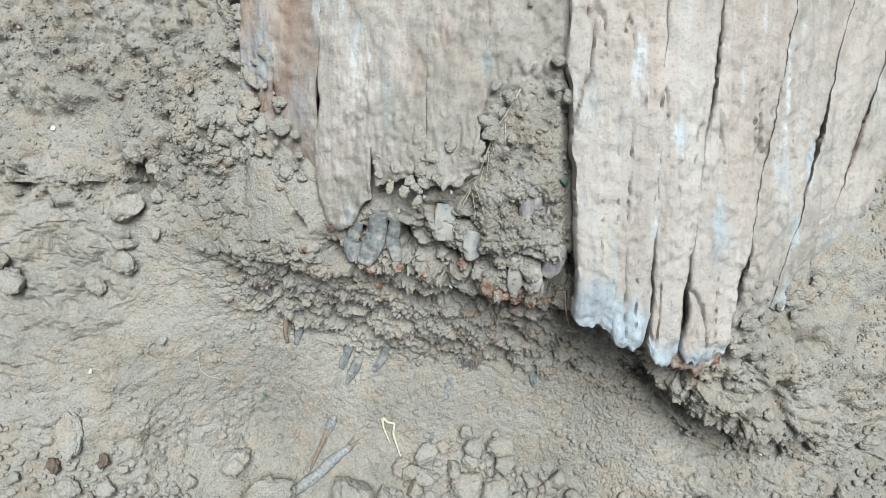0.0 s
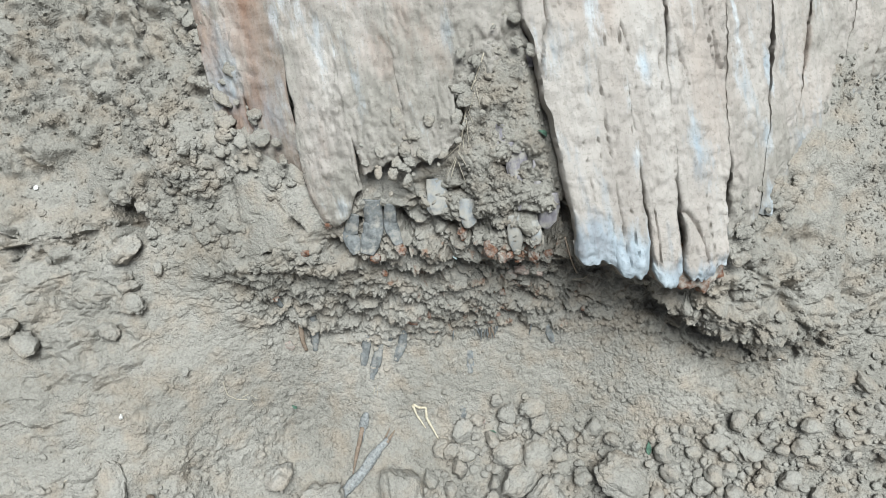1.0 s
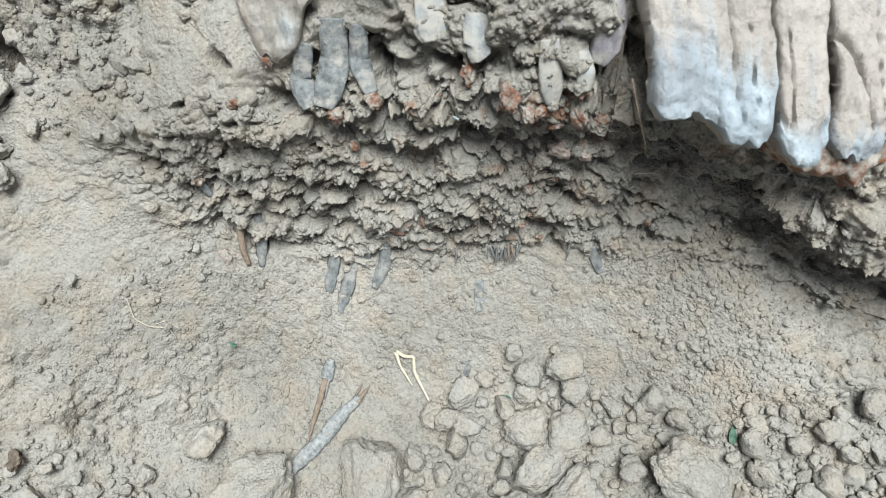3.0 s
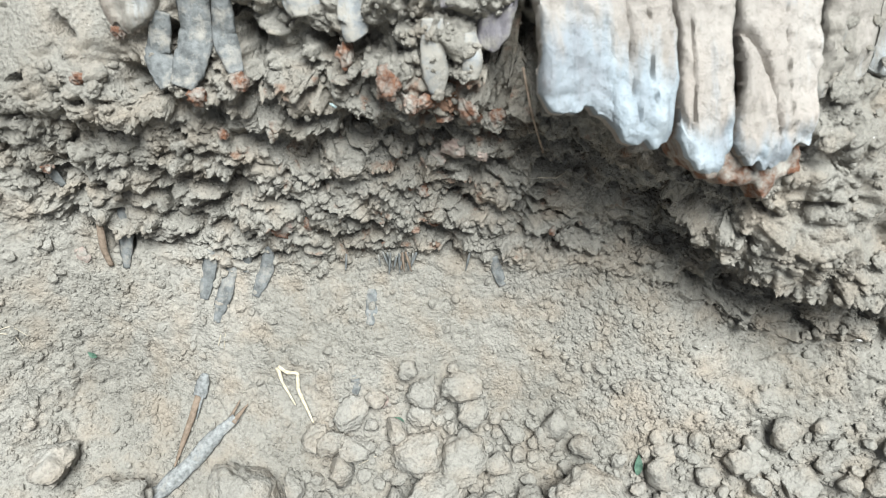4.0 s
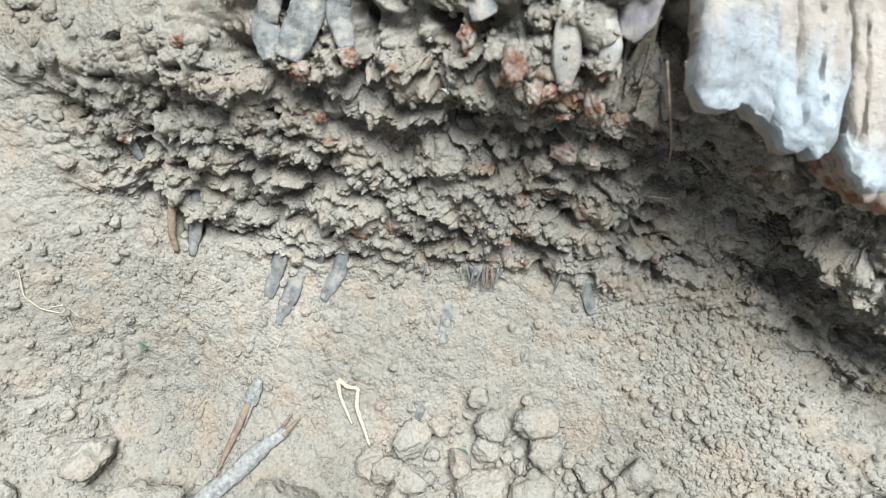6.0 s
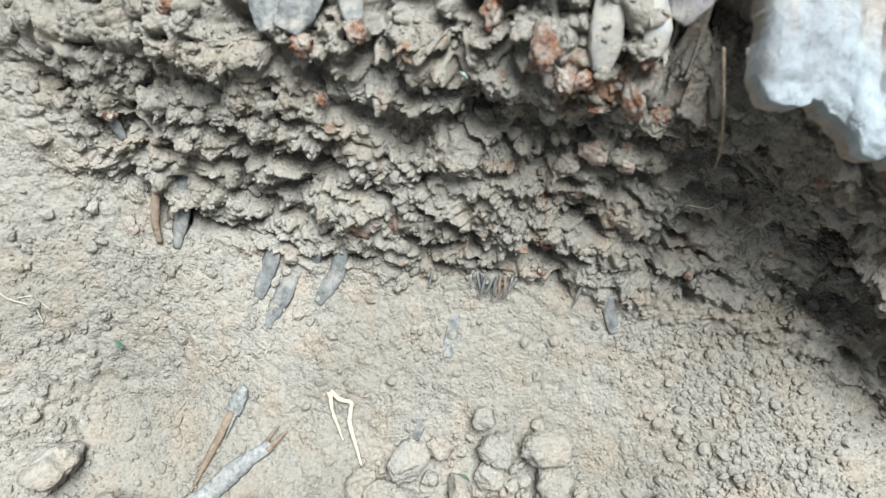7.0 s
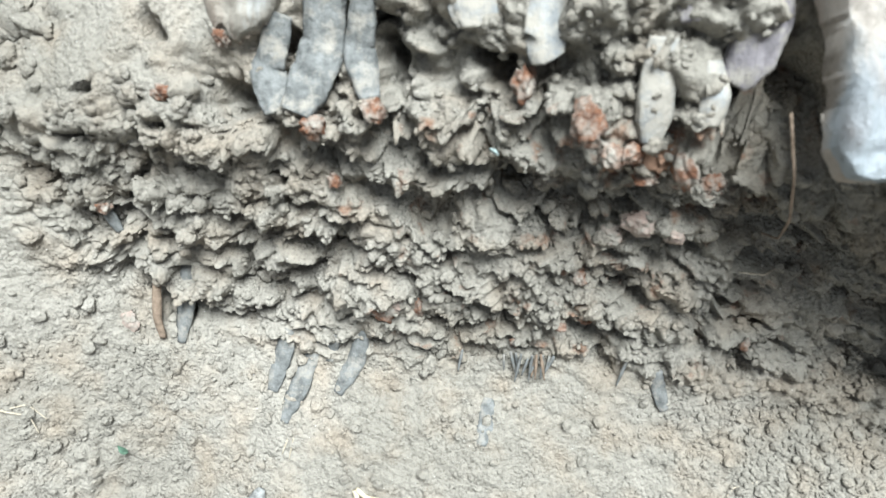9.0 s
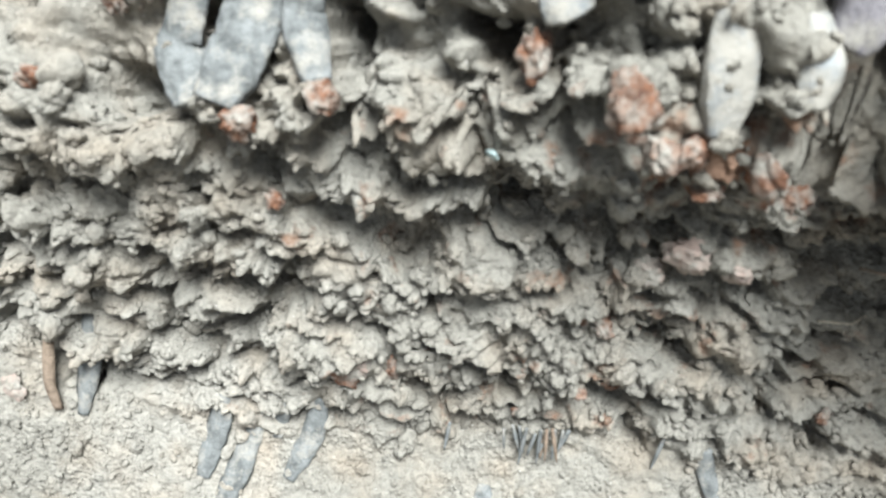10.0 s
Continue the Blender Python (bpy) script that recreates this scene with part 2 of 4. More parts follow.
def across(vals, x):
    """A value of the face's shape, smoothly along x."""
    return sum(np.interp(x + d, PX, vals) for d in (-0.024, -0.008, 0.008, 0.024)) / 4


def log_top(x, y):
    """The height of the log's rounded upper side, which climbs with y and droops at its broken end."""
    z = 0.285 - np.where(x < 0.15, 1.05, 1.75) * (x - 0.15) ** 2 + 0.78 * (y - 0.3)
    z = z + 0.22 * np.clip(x - 0.37, 0, 1) + 1.75 * np.clip(x - 0.37, 0, 1) ** 2
    return z - 0.34 * np.clip(0.42 - y, 0, 1) * smooth(-0.04, -0.09, x)


def bank_top(x, y):
    """The height of the soil bank, under the log and on both sides of it."""
    slope = np.interp(x, [-0.6, -0.25, -0.18, 0.4, 0.6], [0.60, 0.62, 0.76, 0.76, 0.66])
    return across(BANK_Z, x) + slope * (y - 0.3)


def growing(start, end, n):
    return start + (end - start) * ((np.geomspace(1, 2000, n) - 1) / 1999)


XS = np.concatenate([growing(-0.66, -40, 26)[::-1][:-1], np.arange(-0.66, -0.26, DETAIL * 1.25), np.arange(-0.26, -0.22, DETAIL * 0.8), np.arange(-0.22, 0.20, DETAIL * 0.6), np.arange(0.20, 0.40, DETAIL * 0.8), np.arange(0.40, 0.66, DETAIL * 1.25), growing(0.66, 40, 26)])


# rows of points for each stretch of the slope, from far in front to far behind
ROWS_OF = [14, 14] + [int(a / DETAIL) for a in (0.17, 0.12, 0.12, 0.12, 0.140, 0.105, 0.080, 0.080, 0.14, 0.25)] + [40, 14, 14]
FOOT_ROW, FACE_ROWS = sum(ROWS_OF[:5]), sum(ROWS_OF[5:9])


def profile_rows(x):
    """Points (rows, columns) of the bare slope from far in front, over ground, foot, face and lip, up the bank and far behind."""
    one = np.ones_like(x)
    fy, fz = across(FOOT_Y, x), across(FOOT_Z, x)
    my, mz = across(MID_Y, x), across(MID_Z, x)
    uy, uz = across(ROOF_Y, x), across(ROOF_Z, x)
    ly, lz = across(LIP_Y, x), across(LIP_Z, x)
    side = smooth(-0.18, -0.42, x)
    gy = fy - 0.085
    over = smooth(-0.27, -0.21, x) * smooth(0.44, 0.34, x)
    gz = np.minimum(fz - 0.02, -0.018 + side * 0.06 + smooth(0.28, 0.45, x) * 0.012)
    knots = [
        (one * -40, one * -0.9), (one * -1.2, one * -0.16), (one * -0.22, one * -0.10 + 0.02 * side), (one * 0.06, one * -0.058 + side * 0.025),
        (gy, gz), (fy, fz), (my, mz), (uy, uz), (uy + (ly - uy) * 0.5 + over * (ly + 0.008 - (uy + ly) / 2), uz + (lz - uz) * 0.5 + over * (lz - 0.030 - (uz + lz) / 2)), (ly, lz), (ly + 0.030, np.maximum(bank_top(x, ly + 0.030), lz + 0.012)),
        (one * 0.42, bank_top(x, one * 0.42)), (one * 0.72, bank_top(x, one * 0.72)), (one * 1.0, bank_top(x, one * 1.0)), (one * 1.5, one * 0.82), (one * 40, one * 1.2)]
    k = DETAIL
    counts = ROWS_OF
    ys, zs, ss, s = [], [], [], 0.0
    for (a, b, n) in zip(knots[:-1], knots[1:], counts):
        f = np.linspace(0, 1, n, endpoint=False)[:, None]
        ys.append(a[0] + (b[0] - a[0]) * f)
        zs.append(a[1] + (b[1] - a[1]) * f)
        length = min(float(np.median(np.hypot(b[0] - a[0], b[1] - a[1])[len(x) // 2 - 200:len(x) // 2 + 200])), 3.0)
        ss.append(s + length * f[:, 0])
        s += length
    y, z, s = np.concatenate(ys), np.concatenate(zs), np.concatenate(ss)
    for _ in range(40):
        inner = slice(14 + 14, len(s) - 68)
        for a in (y, z):
            a[inner] = 0.5 * a[inner] + 0.25 * (a[inner.start - 1:inner.stop - 1] + a[inner.start + 1:inner.stop + 1])
    return y, z, s


HOLES = [  # x, y, z, reach across, reach along, depth
    (-0.318, 0.420, 0.216, 0.015, 0.014, 0.060), (0.104, 0.277, 0.236, 0.0120, 0.021, 0.100), (0.143, 0.279, 0.170, 0.006, 0.006, 0.040),
    (-0.110, 0.323, 0.135, 0.006, 0.0035, 0.020), (-0.140, 0.366, 0.226, 0.006, 0.004, 0.020), (-0.088, 0.340, 0.230, 0.008, 0.005, 0.022), (-0.05, 0.345, 0.24, 0.016, 0.006, 0.020),
    (0.035, 0.292, 0.205, 0.010, 0.005, 0.020), (-0.05, 0.325, 0.165, 0.012, 0.004, 0.018), (0.02, 0.300, 0.085, 0.006, 0.004, 0.018), (0.086, 0.290, 0.105, 0.006, 0.003, 0.016),
    (-0.109, 0.337, 0.204, 0.011, 0.006, 0.034), (-0.038, 0.313, 0.205, 0.012, 0.008, 0.034), (-0.035, 0.323, 0.221, 0.006, 0.007, 0.030), (-0.111, 0.329, 0.125, 0.008, 0.005, 0.030), (-0.084, 0.312, 0.128, 0.009, 0.004, 0.030),
    (-0.129, 0.332, 0.137, 0.007, 0.004, 0.028), (-0.067, 0.313, 0.176, 0.008, 0.005, 0.030), (-0.199, 0.329, 0.186, 0.012, 0.004, 0.026), (0.006, 0.306, 0.234, 0.007, 0.006, 0.032), (0.030, 0.291, 0.220, 0.010, 0.005, 0.034),
    (0.107, 0.294, 0.165, 0.007, 0.005, 0.030), (0.164, 0.300, 0.140, 0.008, 0.006, 0.034), (0.119, 0.290, 0.232, 0.012, 0.014, 0.050), (0.060, 0.290, 0.190, 0.010, 0.004, 0.030), (0.020, 0.300, 0.165, 0.009, 0.004, 0.030),
]
NAMED = len(HOLES)
_rng = np.random.default_rng(5)
for _ in range(60):
    HOLES.append((_rng.uniform(-0.19, 0.28), 0.29, _rng.uniform(0.07, 0.21), _rng.uniform(0.004, 0.008), _rng.uniform(0.003, 0.0045), _rng.uniform(0.018, 0.030)))


def build_ground():
    x = XS
    y, z, s = profile_rows(x)
    X = np.broadcast_to(x, y.shape)
    P = np.stack([X, y, z], -1)
    dr = np.gradient(P, axis=0)
    dc = np.gradient(P, axis=1)
    N = np.cross(dc, dr)
    N /= np.linalg.norm(N, axis=-1, keepdims=True) + 1e-12
    shape = y.shape
    p = P.reshape(-1, 3)
    S = np.broadcast_to(s[:, None], shape).ravel()
    u, v = p[:, 0], S
    near = (smooth(1.2, 0.75, np.abs(u)) * smooth(-0.6, -0.3, p[:, 1]) * smooth(1.3, 0.98, p[:, 1]))
    fy, ly = across(FOOT_Y, x), across(LIP_Y, x)
    row = np.arange(shape[0])[:, None]
    foot, face_rows = FOOT_ROW, FACE_ROWS
    face = smooth(foot - 8, foot + 12, row) * smooth(foot + face_rows + 22, foot + face_rows - 2, row) * np.ones(shape)
    overhang = smooth(-0.25, -0.19, X) * smooth(0.48, 0.36, X)
    face = (face * overhang).ravel()
    bank = (smooth(foot + face_rows - 5, foot + face_rows + 20, row) * np.ones(shape)).ravel()
    ground = np.clip(1 - face - bank, 0, 1)
    left = smooth(-0.188, -0.206, u)
    right = smooth(0.27, 0.34, u)
    start = np.interp(u, [-0.17, -0.15, -0.115, -0.10, 0.09, 0.12, 0.29, 0.33, 0.37, 0.41, 0.45], [0.465, 0.430, 0.405, 0.368, 0.368, 0.262, 0.272, 0.292, 0.335, 0.375, 0.42])
    wood = np.clip(bank * (1 - left) * (1 - smooth(0.36, 0.46, u)), 0, 1) * smooth(-0.015, 0.01, p[:, 1] - start)
    wood *= 1 - smooth(0.030, 0.045, u) * smooth(0.115, 0.100, u)
    gully = 1 - smooth(0.030, 0.045, u) * smooth(0.115, 0.100, u)
    lip = bank * (1 - left) * (1 - wood) * (1 - right)
    lumpy = fbm(p, 0.10, 4, 21)
    d = 0.012 * lumpy * (0.5 + 0.9 * bank * (left + right)) * (1 - 0.9 * wood) * (1 - 0.5 * face) * (1 - 0.6 * lip)
    ridge = np.exp(-((u + 0.258 - 0.10 * np.clip(p[:, 1] - 0.42, -0.1, 0.1)) / 0.040) ** 2) * smooth(0.39, 0.46, p[:, 1]) * bank * smooth(-0.192, -0.215, u)
    d += 0.032 * ridge
    d += 0.008 * lip * smooth(-0.215, -0.195, u) * smooth(-0.118, -0.132, u)
    d -= 0.010 * lip * smooth(-0.14, -0.12, u) * smooth(0.04, 0.02, u) * smooth(0.36, 0.345, p[:, 1])
    warp = np.stack([fbm(p, 0.02, 3, 501), fbm(p, 0.02, 3, 502), fbm(p, 0.02, 3, 503)], 1)
    q = p + 0.010 * warp
    crumbly = np.clip(face + lip * (0.40 + 0.45 * smooth(-0.12, -0.05, u)) * (1 - 0.62 * smooth(0.335, 0.365, p[:, 1])), 0, 1)
    long = np.array([1.35, 1.0, 0.85])
    # ledges that dip to one side, broken into knobs down to single grains
    slant = np.stack([q[:, 0] * 0.80 - q[:, 2] * 0.25, q[:, 1], q[:, 2] + 0.30 * q[:, 0]], 1)
    k1, k2 = knobs(slant, 0.026 * np.array([1.6, 1.0, 0.75]), 510, crumbly * near), knobs(slant, 0.0135 * np.array([1.3, 1.0, 0.9]), 511, crumbly * near)
    k3, k4, k5 = (knobs(q, size, 512 + k, crumbly * near) for k, size in enumerate((0.0075, 0.0046, 0.0027)))
    grain = 0.35 + 0.65 * smooth(-0.3, 0.2, fbm(p, 0.03, 2, 77))
    d += (0.0095 * k1 + 0.0078 * k2 + 0.0052 * k3 + (0.0046 * k4 + 0.0022 * k5) * grain) * crumbly
    d -= 0.010 * smooth(-0.06, -0.30, 0.65 * k1 + 0.35 * k2) * crumbly
    broken = np.clip(smooth(-0.10, 0.22, fbm(p, 0.09, 3, 37) + 0.06) + ridge, 0, 1)
    caked = bank * np.clip(left + 0.7 * right * (1 - wood), 0, 1)
    c0, c1, c2, c3, c4 = (knobs(q, size, 530 + k, caked * near) for k, size in enumerate((0.070, 0.034, 0.016, 0.008, 0.004)))
    d += ((0.026 * c0 * (1 - 0.6 * smooth(0.46, 0.56, p[:, 1])) + 0.016 * c1) * (0.25 + 0.75 * broken) + (0.0100 * c2 + 0.0060 * c3) * (0.2 + 0.8 * broken) + 0.0012 * c4) * caked
    d -= 0.010 * smooth(-0.05, -0.30, 0.55 * c0 + 0.45 * c1) * caked * broken * smooth(0.54, 0.46, p[:, 1])
    sift = smooth(-0.25, 0.35, fbm(p, 0.07, 3, 71))
    # a smooth chute of sifted dust runs down beside the face
    chute = np.exp(-((u + 0.30 + 0.55 * (0.36 - p[:, 1])) / 0.045) ** 2) * ground
    loose = 1 - 0.5 * chute
    ledge = fbm(q, (0.10, 0.04, 0.04), 4, 77, 0.55)
    away = smooth(0.05, 0.28, np.abs(u + 0.03) - 0.06)
    d += 0.0035 * (smooth(0.02, 0.06, ledge) - 0.5) * ground * away * (1 - 0.6 * chute)
    g1, g2, g3, g4 = (knobs(q, size, 540 + k, ground * near) for k, size in enumerate((0.045, 0.018, 0.008, 0.004)))
    d += ((0.016 * g1 * away + 0.0075 * g2 + 0.0045 * g3) * (0.10 + 0.9 * sift * away * (1 - 0.6 * smooth(0.05, 0.15, u))) + 0.0011 * g3 + 0.0012 * g4 * (0.35 + 0.65 * sift)) * ground * loose
    core = np.exp(-(((u - 0.03) / 0.09) ** 2 + ((p[:, 1] - 0.14) / 0.05) ** 2)) + 0.5 * np.exp(-(((u - 0.24) / 0.12) ** 2 + ((p[:, 1] - 0.08) / 0.04) ** 2))
    d -= 0.014 * core * ground
    d -= 0.013 * wood
    d *= near
    p = p + N.reshape(-1, 3) * d[:, None]
    normals = N.reshape(-1, 3)
    for k, (hx, hy, hz, ru, rv, depth) in enumerate(HOLES):
        if k < NAMED:
            hx, hy, hz = p[np.argmin(((p - (hx, hy, hz)) ** 2).sum(1))]
        at = np.flatnonzero((np.abs(p[:, 0] - hx) < 3 * ru) & (np.abs(p[:, 2] - hz) < 3 * rv) & (np.abs(p[:, 1] - hy) < 0.06))
        g = (p[at] - (hx, hy, hz)) * (1 / ru, 0.04 / rv, 1 / rv)
        r2 = (g * g).sum(1) * (1 + 0.5 * value_noise(p[at], 0.005, 7))
        p[at] = p[at] - normals[at] * (depth * np.exp(-np.clip(r2, 0, 30) ** 1.6))[:, None]
    me = sheet("ground", p.reshape(*shape, 3), DIRT)
    mark(me, "rusty", face * smooth(-0.16, -0.02, u) * smooth(0.30, 0.12, u) * 0.7 + 1.3 * face * np.exp(-((u - 0.066) / 0.022) ** 2 - ((p[:, 2] - 0.208) / 0.018) ** 2))
    ob = new("ground", me)
    tagged(ob, "dry dusty beige soil bank with a crumbling undercut face", "ground", kind="structure")
    return p.reshape(*shape, 3)


GROUND = build_ground()


def part(name, me, parent, label=""):
    """Links a mesh, whose points are in the world, as one part of a thing."""
    ob = new(name, me)
    me.transform(Matrix.Translation(-parent.matrix_basis.translation))
    ob.parent = parent
    if label:
        ob["label"] = label
    return ob


# the cracks that part the log's staves: x where y is 0.3, and how far they lean as they climb
CRACKS = {
    "a": (-0.202, 0.02), "b": (-0.160, -0.02), "c": (-0.132, 0.10), "d": (-0.066, 0.0), "e": (-0.018, 0.02), "f": (0.036, -0.02),
    "g": (0.114, -0.04), "h": (0.150, 0.0), "i": (0.183, 0.03), "j": (0.220, 0.11), "k": (0.274, 0.20), "l": (0.318, 0.28), "m": (0.352, 0.38), "n": (0.396, 0.46), "o": (0.430, 0.52), "p": (0.470, 0.56), "q": (0.525, 0.60),
}


def crack(key, y):
    x, lean = CRACKS[key]
    at = np.stack([y * 0 + ord(key), y, y * 0], -1)
    rough = 2.6 if key in "fg" else 1.3
    return x + lean * (y - 0.3) + rough * 0.0018 * value_noise(at.reshape(-1, 3), 0.06, 3).reshape(y.shape) + rough * 0.0011 * value_noise(at.reshape(-1, 3), 0.014, 4).reshape(y.shape)


# where some cracks gape: y, and how far along them
OPEN = {"b": (0.452, 0.010), "c": (0.437, 0.012), "d": (0.372, 0.012), "j": (0.43, 0.05), "k": (0.282, 0.028), "l": (0.40, 0.04), "m": (0.42, 0.03)}


def gap(key, y, end):
    """How wide a crack stands open."""
    at = np.stack([y * 0 + ord(key), y, y * 0 + 9], -1)
    wide = {"i": 0.0085, "j": 0.0058}.get(key, 0.0012)
    n = value_noise(at.reshape(-1, 3), 0.05, 6).reshape(y.shape)
    spot, reach = OPEN.get(key, (9.0, 0.01))
    return (0.0075 if key == "k" else 0.0042) * np.exp(-((y - spot) / reach) ** 2) + 0.00005 + (0.0007 if key in "abcdef" else 0.0026) * np.clip(n - 0.45, 0, 1) + wide * np.exp(-((y - 0.265) / 0.033) ** 2) * (0.8 + 0.5 * n)


# where the dust is gone from the log: x, y, reach across and along, how far
BARE_PATCHES = [(0.245, 0.312, 0.011, 0.026, 0.24), (0.200, 0.375, 0.008, 0.012, 0.24), (0.305, 0.420, 0.005, 0.040, 0.24), (0.337, 0.385, 0.006, 0.024, 0.26), (0.325, 0.335, 0.007, 0.016, 0.24),
                (0.378, 0.325, 0.010, 0.020, 0.22), (0.165, 0.420, 0.006, 0.022, 0.22), (-0.112, 0.495, 0.017, 0.030, 0.13), (-0.178, 0.490, 0.016, 0.024, 0.12), (-0.085, 0.357, 0.010, 0.006, 0.12)]
RUSTY_PATCHES = [(-0.165, 0.456, 0.024, 0.016, 0.16), (-0.140, 0.510, 0.012, 0.040, 0.18), (-0.190, 0.530, 0.012, 0.030, 0.14), (-0.095, 0.400, 0.022, 0.022, 0.05), (0.145, 0.275, 0.020, 0.016, 0.08)]


def stave_mesh(a, b, end, lift, thick, bare_end=0.05, bare_all=0.0, rust_all=0.0, top=0.86, bury=0.0, cake_all=0.0, cake_end=0.0, skin=-1.0, bare_tip=0.42):
    """A long splintered strip of the log's upper side between two cracks. end(w) gives the y at which it breaks off, w across it from 0 to 1."""
    seed = ord(a) * 7
    width = CRACKS[b][0] - CRACKS[a][0]
    n = max(12, int(width / 0.0014))
    w = np.linspace(0, 1, n)
    ye = end(w)
    for size, amount in ((0.014, 0.0050), (0.005, 0.0030 if cake_end == 0 else 0.0014), (0.0022, 0.0008)):
        ye = ye + amount * value_noise(np.stack([w * width, w * 0, w * 0], 1), size, seed + 3)
    m = int((top - ye.mean()) / 0.0024)
    t = np.linspace(0, 1, m)[:, None] ** 1.4
    y = ye + (top - ye) * t
    low = float(ye.mean())
    xl, xr = crack(a, y) + gap(a, y, low) / 2, crack(b, y) - gap(b, y, low) / 2
    x = xl + (xr - xl) * w
    p = np.stack([x, y, np.maximum(log_top(x, y) + lift, bank_top(x, y) + skin)], -1)
    q = p.reshape(-1, 3)
    grid = lambda arr: arr.reshape(m, n)
    fibre = grid(fbm(q, (0.007, 0.11, 0.11), 4, 205))
    swell = grid(fbm(q, (0.024, 0.09, 0.09), 3, 206))
    cake = grid(fbm(q, 0.012, 4, 208))
    grit = grid(pillow(q + 0.003 * cake.reshape(-1, 1), (0.006, 0.009, 0.009), 209)) * smooth(-0.1, 0.3, grid(value_noise(q, 0.04, 217)))
    seam = grid(np.abs(value_noise(q, (0.011, 0.16, 0.16), 214)))
    seam = (1 - smooth(0.0, 0.040, seam)) * smooth(-0.3, 0.3, grid(value_noise(q, (0.03, 0.05, 0.05), 215)))
    seam = seam * max(0.15, 1 - 4.0 * cake_all)
    inset = np.minimum(w, 1 - w) * width
    down = 1 - np.clip(inset / 0.0035, 0, 1)
    ajar = np.where(w < 0.5, np.clip(gap(a, y, low) / 0.0014, 0, 1), np.clip(gap(b, y, low) / 0.0014, 0, 1))
    down = down * ajar
    tip = np.exp(-(y - ye) / 0.012)
    flute = grid(fbm(q, (0.005, 0.05, 0.05), 3, 216)) * np.exp(-(y - ye) / 0.03)
    normal = np.array([0, -0.61, 0.79])
    h = 0.0011 * fibre + 0.0018 * swell + 0.0040 * cake + (0.0036 + 0.003 * (thick > 0.025)) * grit - 0.0065 * seam - 0.0024 * down ** 2 - 0.004 * tip ** 3 + 0.0022 * flute + 0.0055 * (grid(pillow(q, (0.010, 0.014, 0.014), 218)) - 0.3) * np.exp(-(y - ye) / 0.03)
    crust = smooth(-0.15, 0.35, grid(fbm(q, (0.04, 0.06, 0.06), 3, 221)))
    every = np.ones(len(q))
    h = h + (0.0022 * grid(knobs(q, (0.008, 0.010, 0.010), 222, every)) + 0.0018 * grid(knobs(q, (0.0042, 0.0055, 0.0055), 223, every))) * (0.12 + 0.75 * crust)
    h = h - bury * np.exp(-((y - ye) / 0.05) ** 2)
    topside = p + normal * h[..., None]
    half = thick * (1 - 0.35 * tip) * (1 - 0.25 * down)
    under = topside - normal * (half + 0.0035 * grid(fbm(q, 0.012, 3, seed + 9)))[..., None]
    ring = np.concatenate([topside, under[:, ::-1]], 1)
    middle = topside[0] * 0.5 + under[0] * 0.5
    ring = np.concatenate([middle[None, np.r_[0:n, n - 1:-1:-1]], ring], 0)
    me = sheet("stave", ring[:, ::-1], WOOD, close_u=True)
    me.set_sharp_from_angle(angle=radians(68))
    bare = bare_all + np.exp(-((y - ye) / bare_end) ** 2) * bare_tip
    for px, py, rx, ry, amount in BARE_PATCHES:
        bare = bare + amount * np.exp(-((x - px) / rx) ** 2 - ((y - py) / ry) ** 2)
    for px, py, rx, ry, amount in RUSTY_PATCHES:
        rust_all = rust_all + amount * np.exp(-((x - px) / rx) ** 2 - ((y - py) / ry) ** 2)
    rust = rust_all + 0.10 * down ** 2 + 0.22 * seam
    both = lambda up, low_: np.concatenate([up, low_[:, ::-1]], 1)
    dirty = cake_all + cake_end * np.exp(-((y - ye) / 0.06) ** 2)
    for name, arr in (("caked", both(dirty, dirty)), ("bare", both(bare, bare * 0.3)), ("rust", both(rust, rust * 0 + 0.25))):
        mark(me, name, np.concatenate([arr[:1], arr], 0)[:, ::-1])
    return me


def ends(*ys):
    """The broken end of a stave from its y at even steps across it."""
    return lambda w: np.interp(w, np.linspace(0, 1, len(ys)), ys)


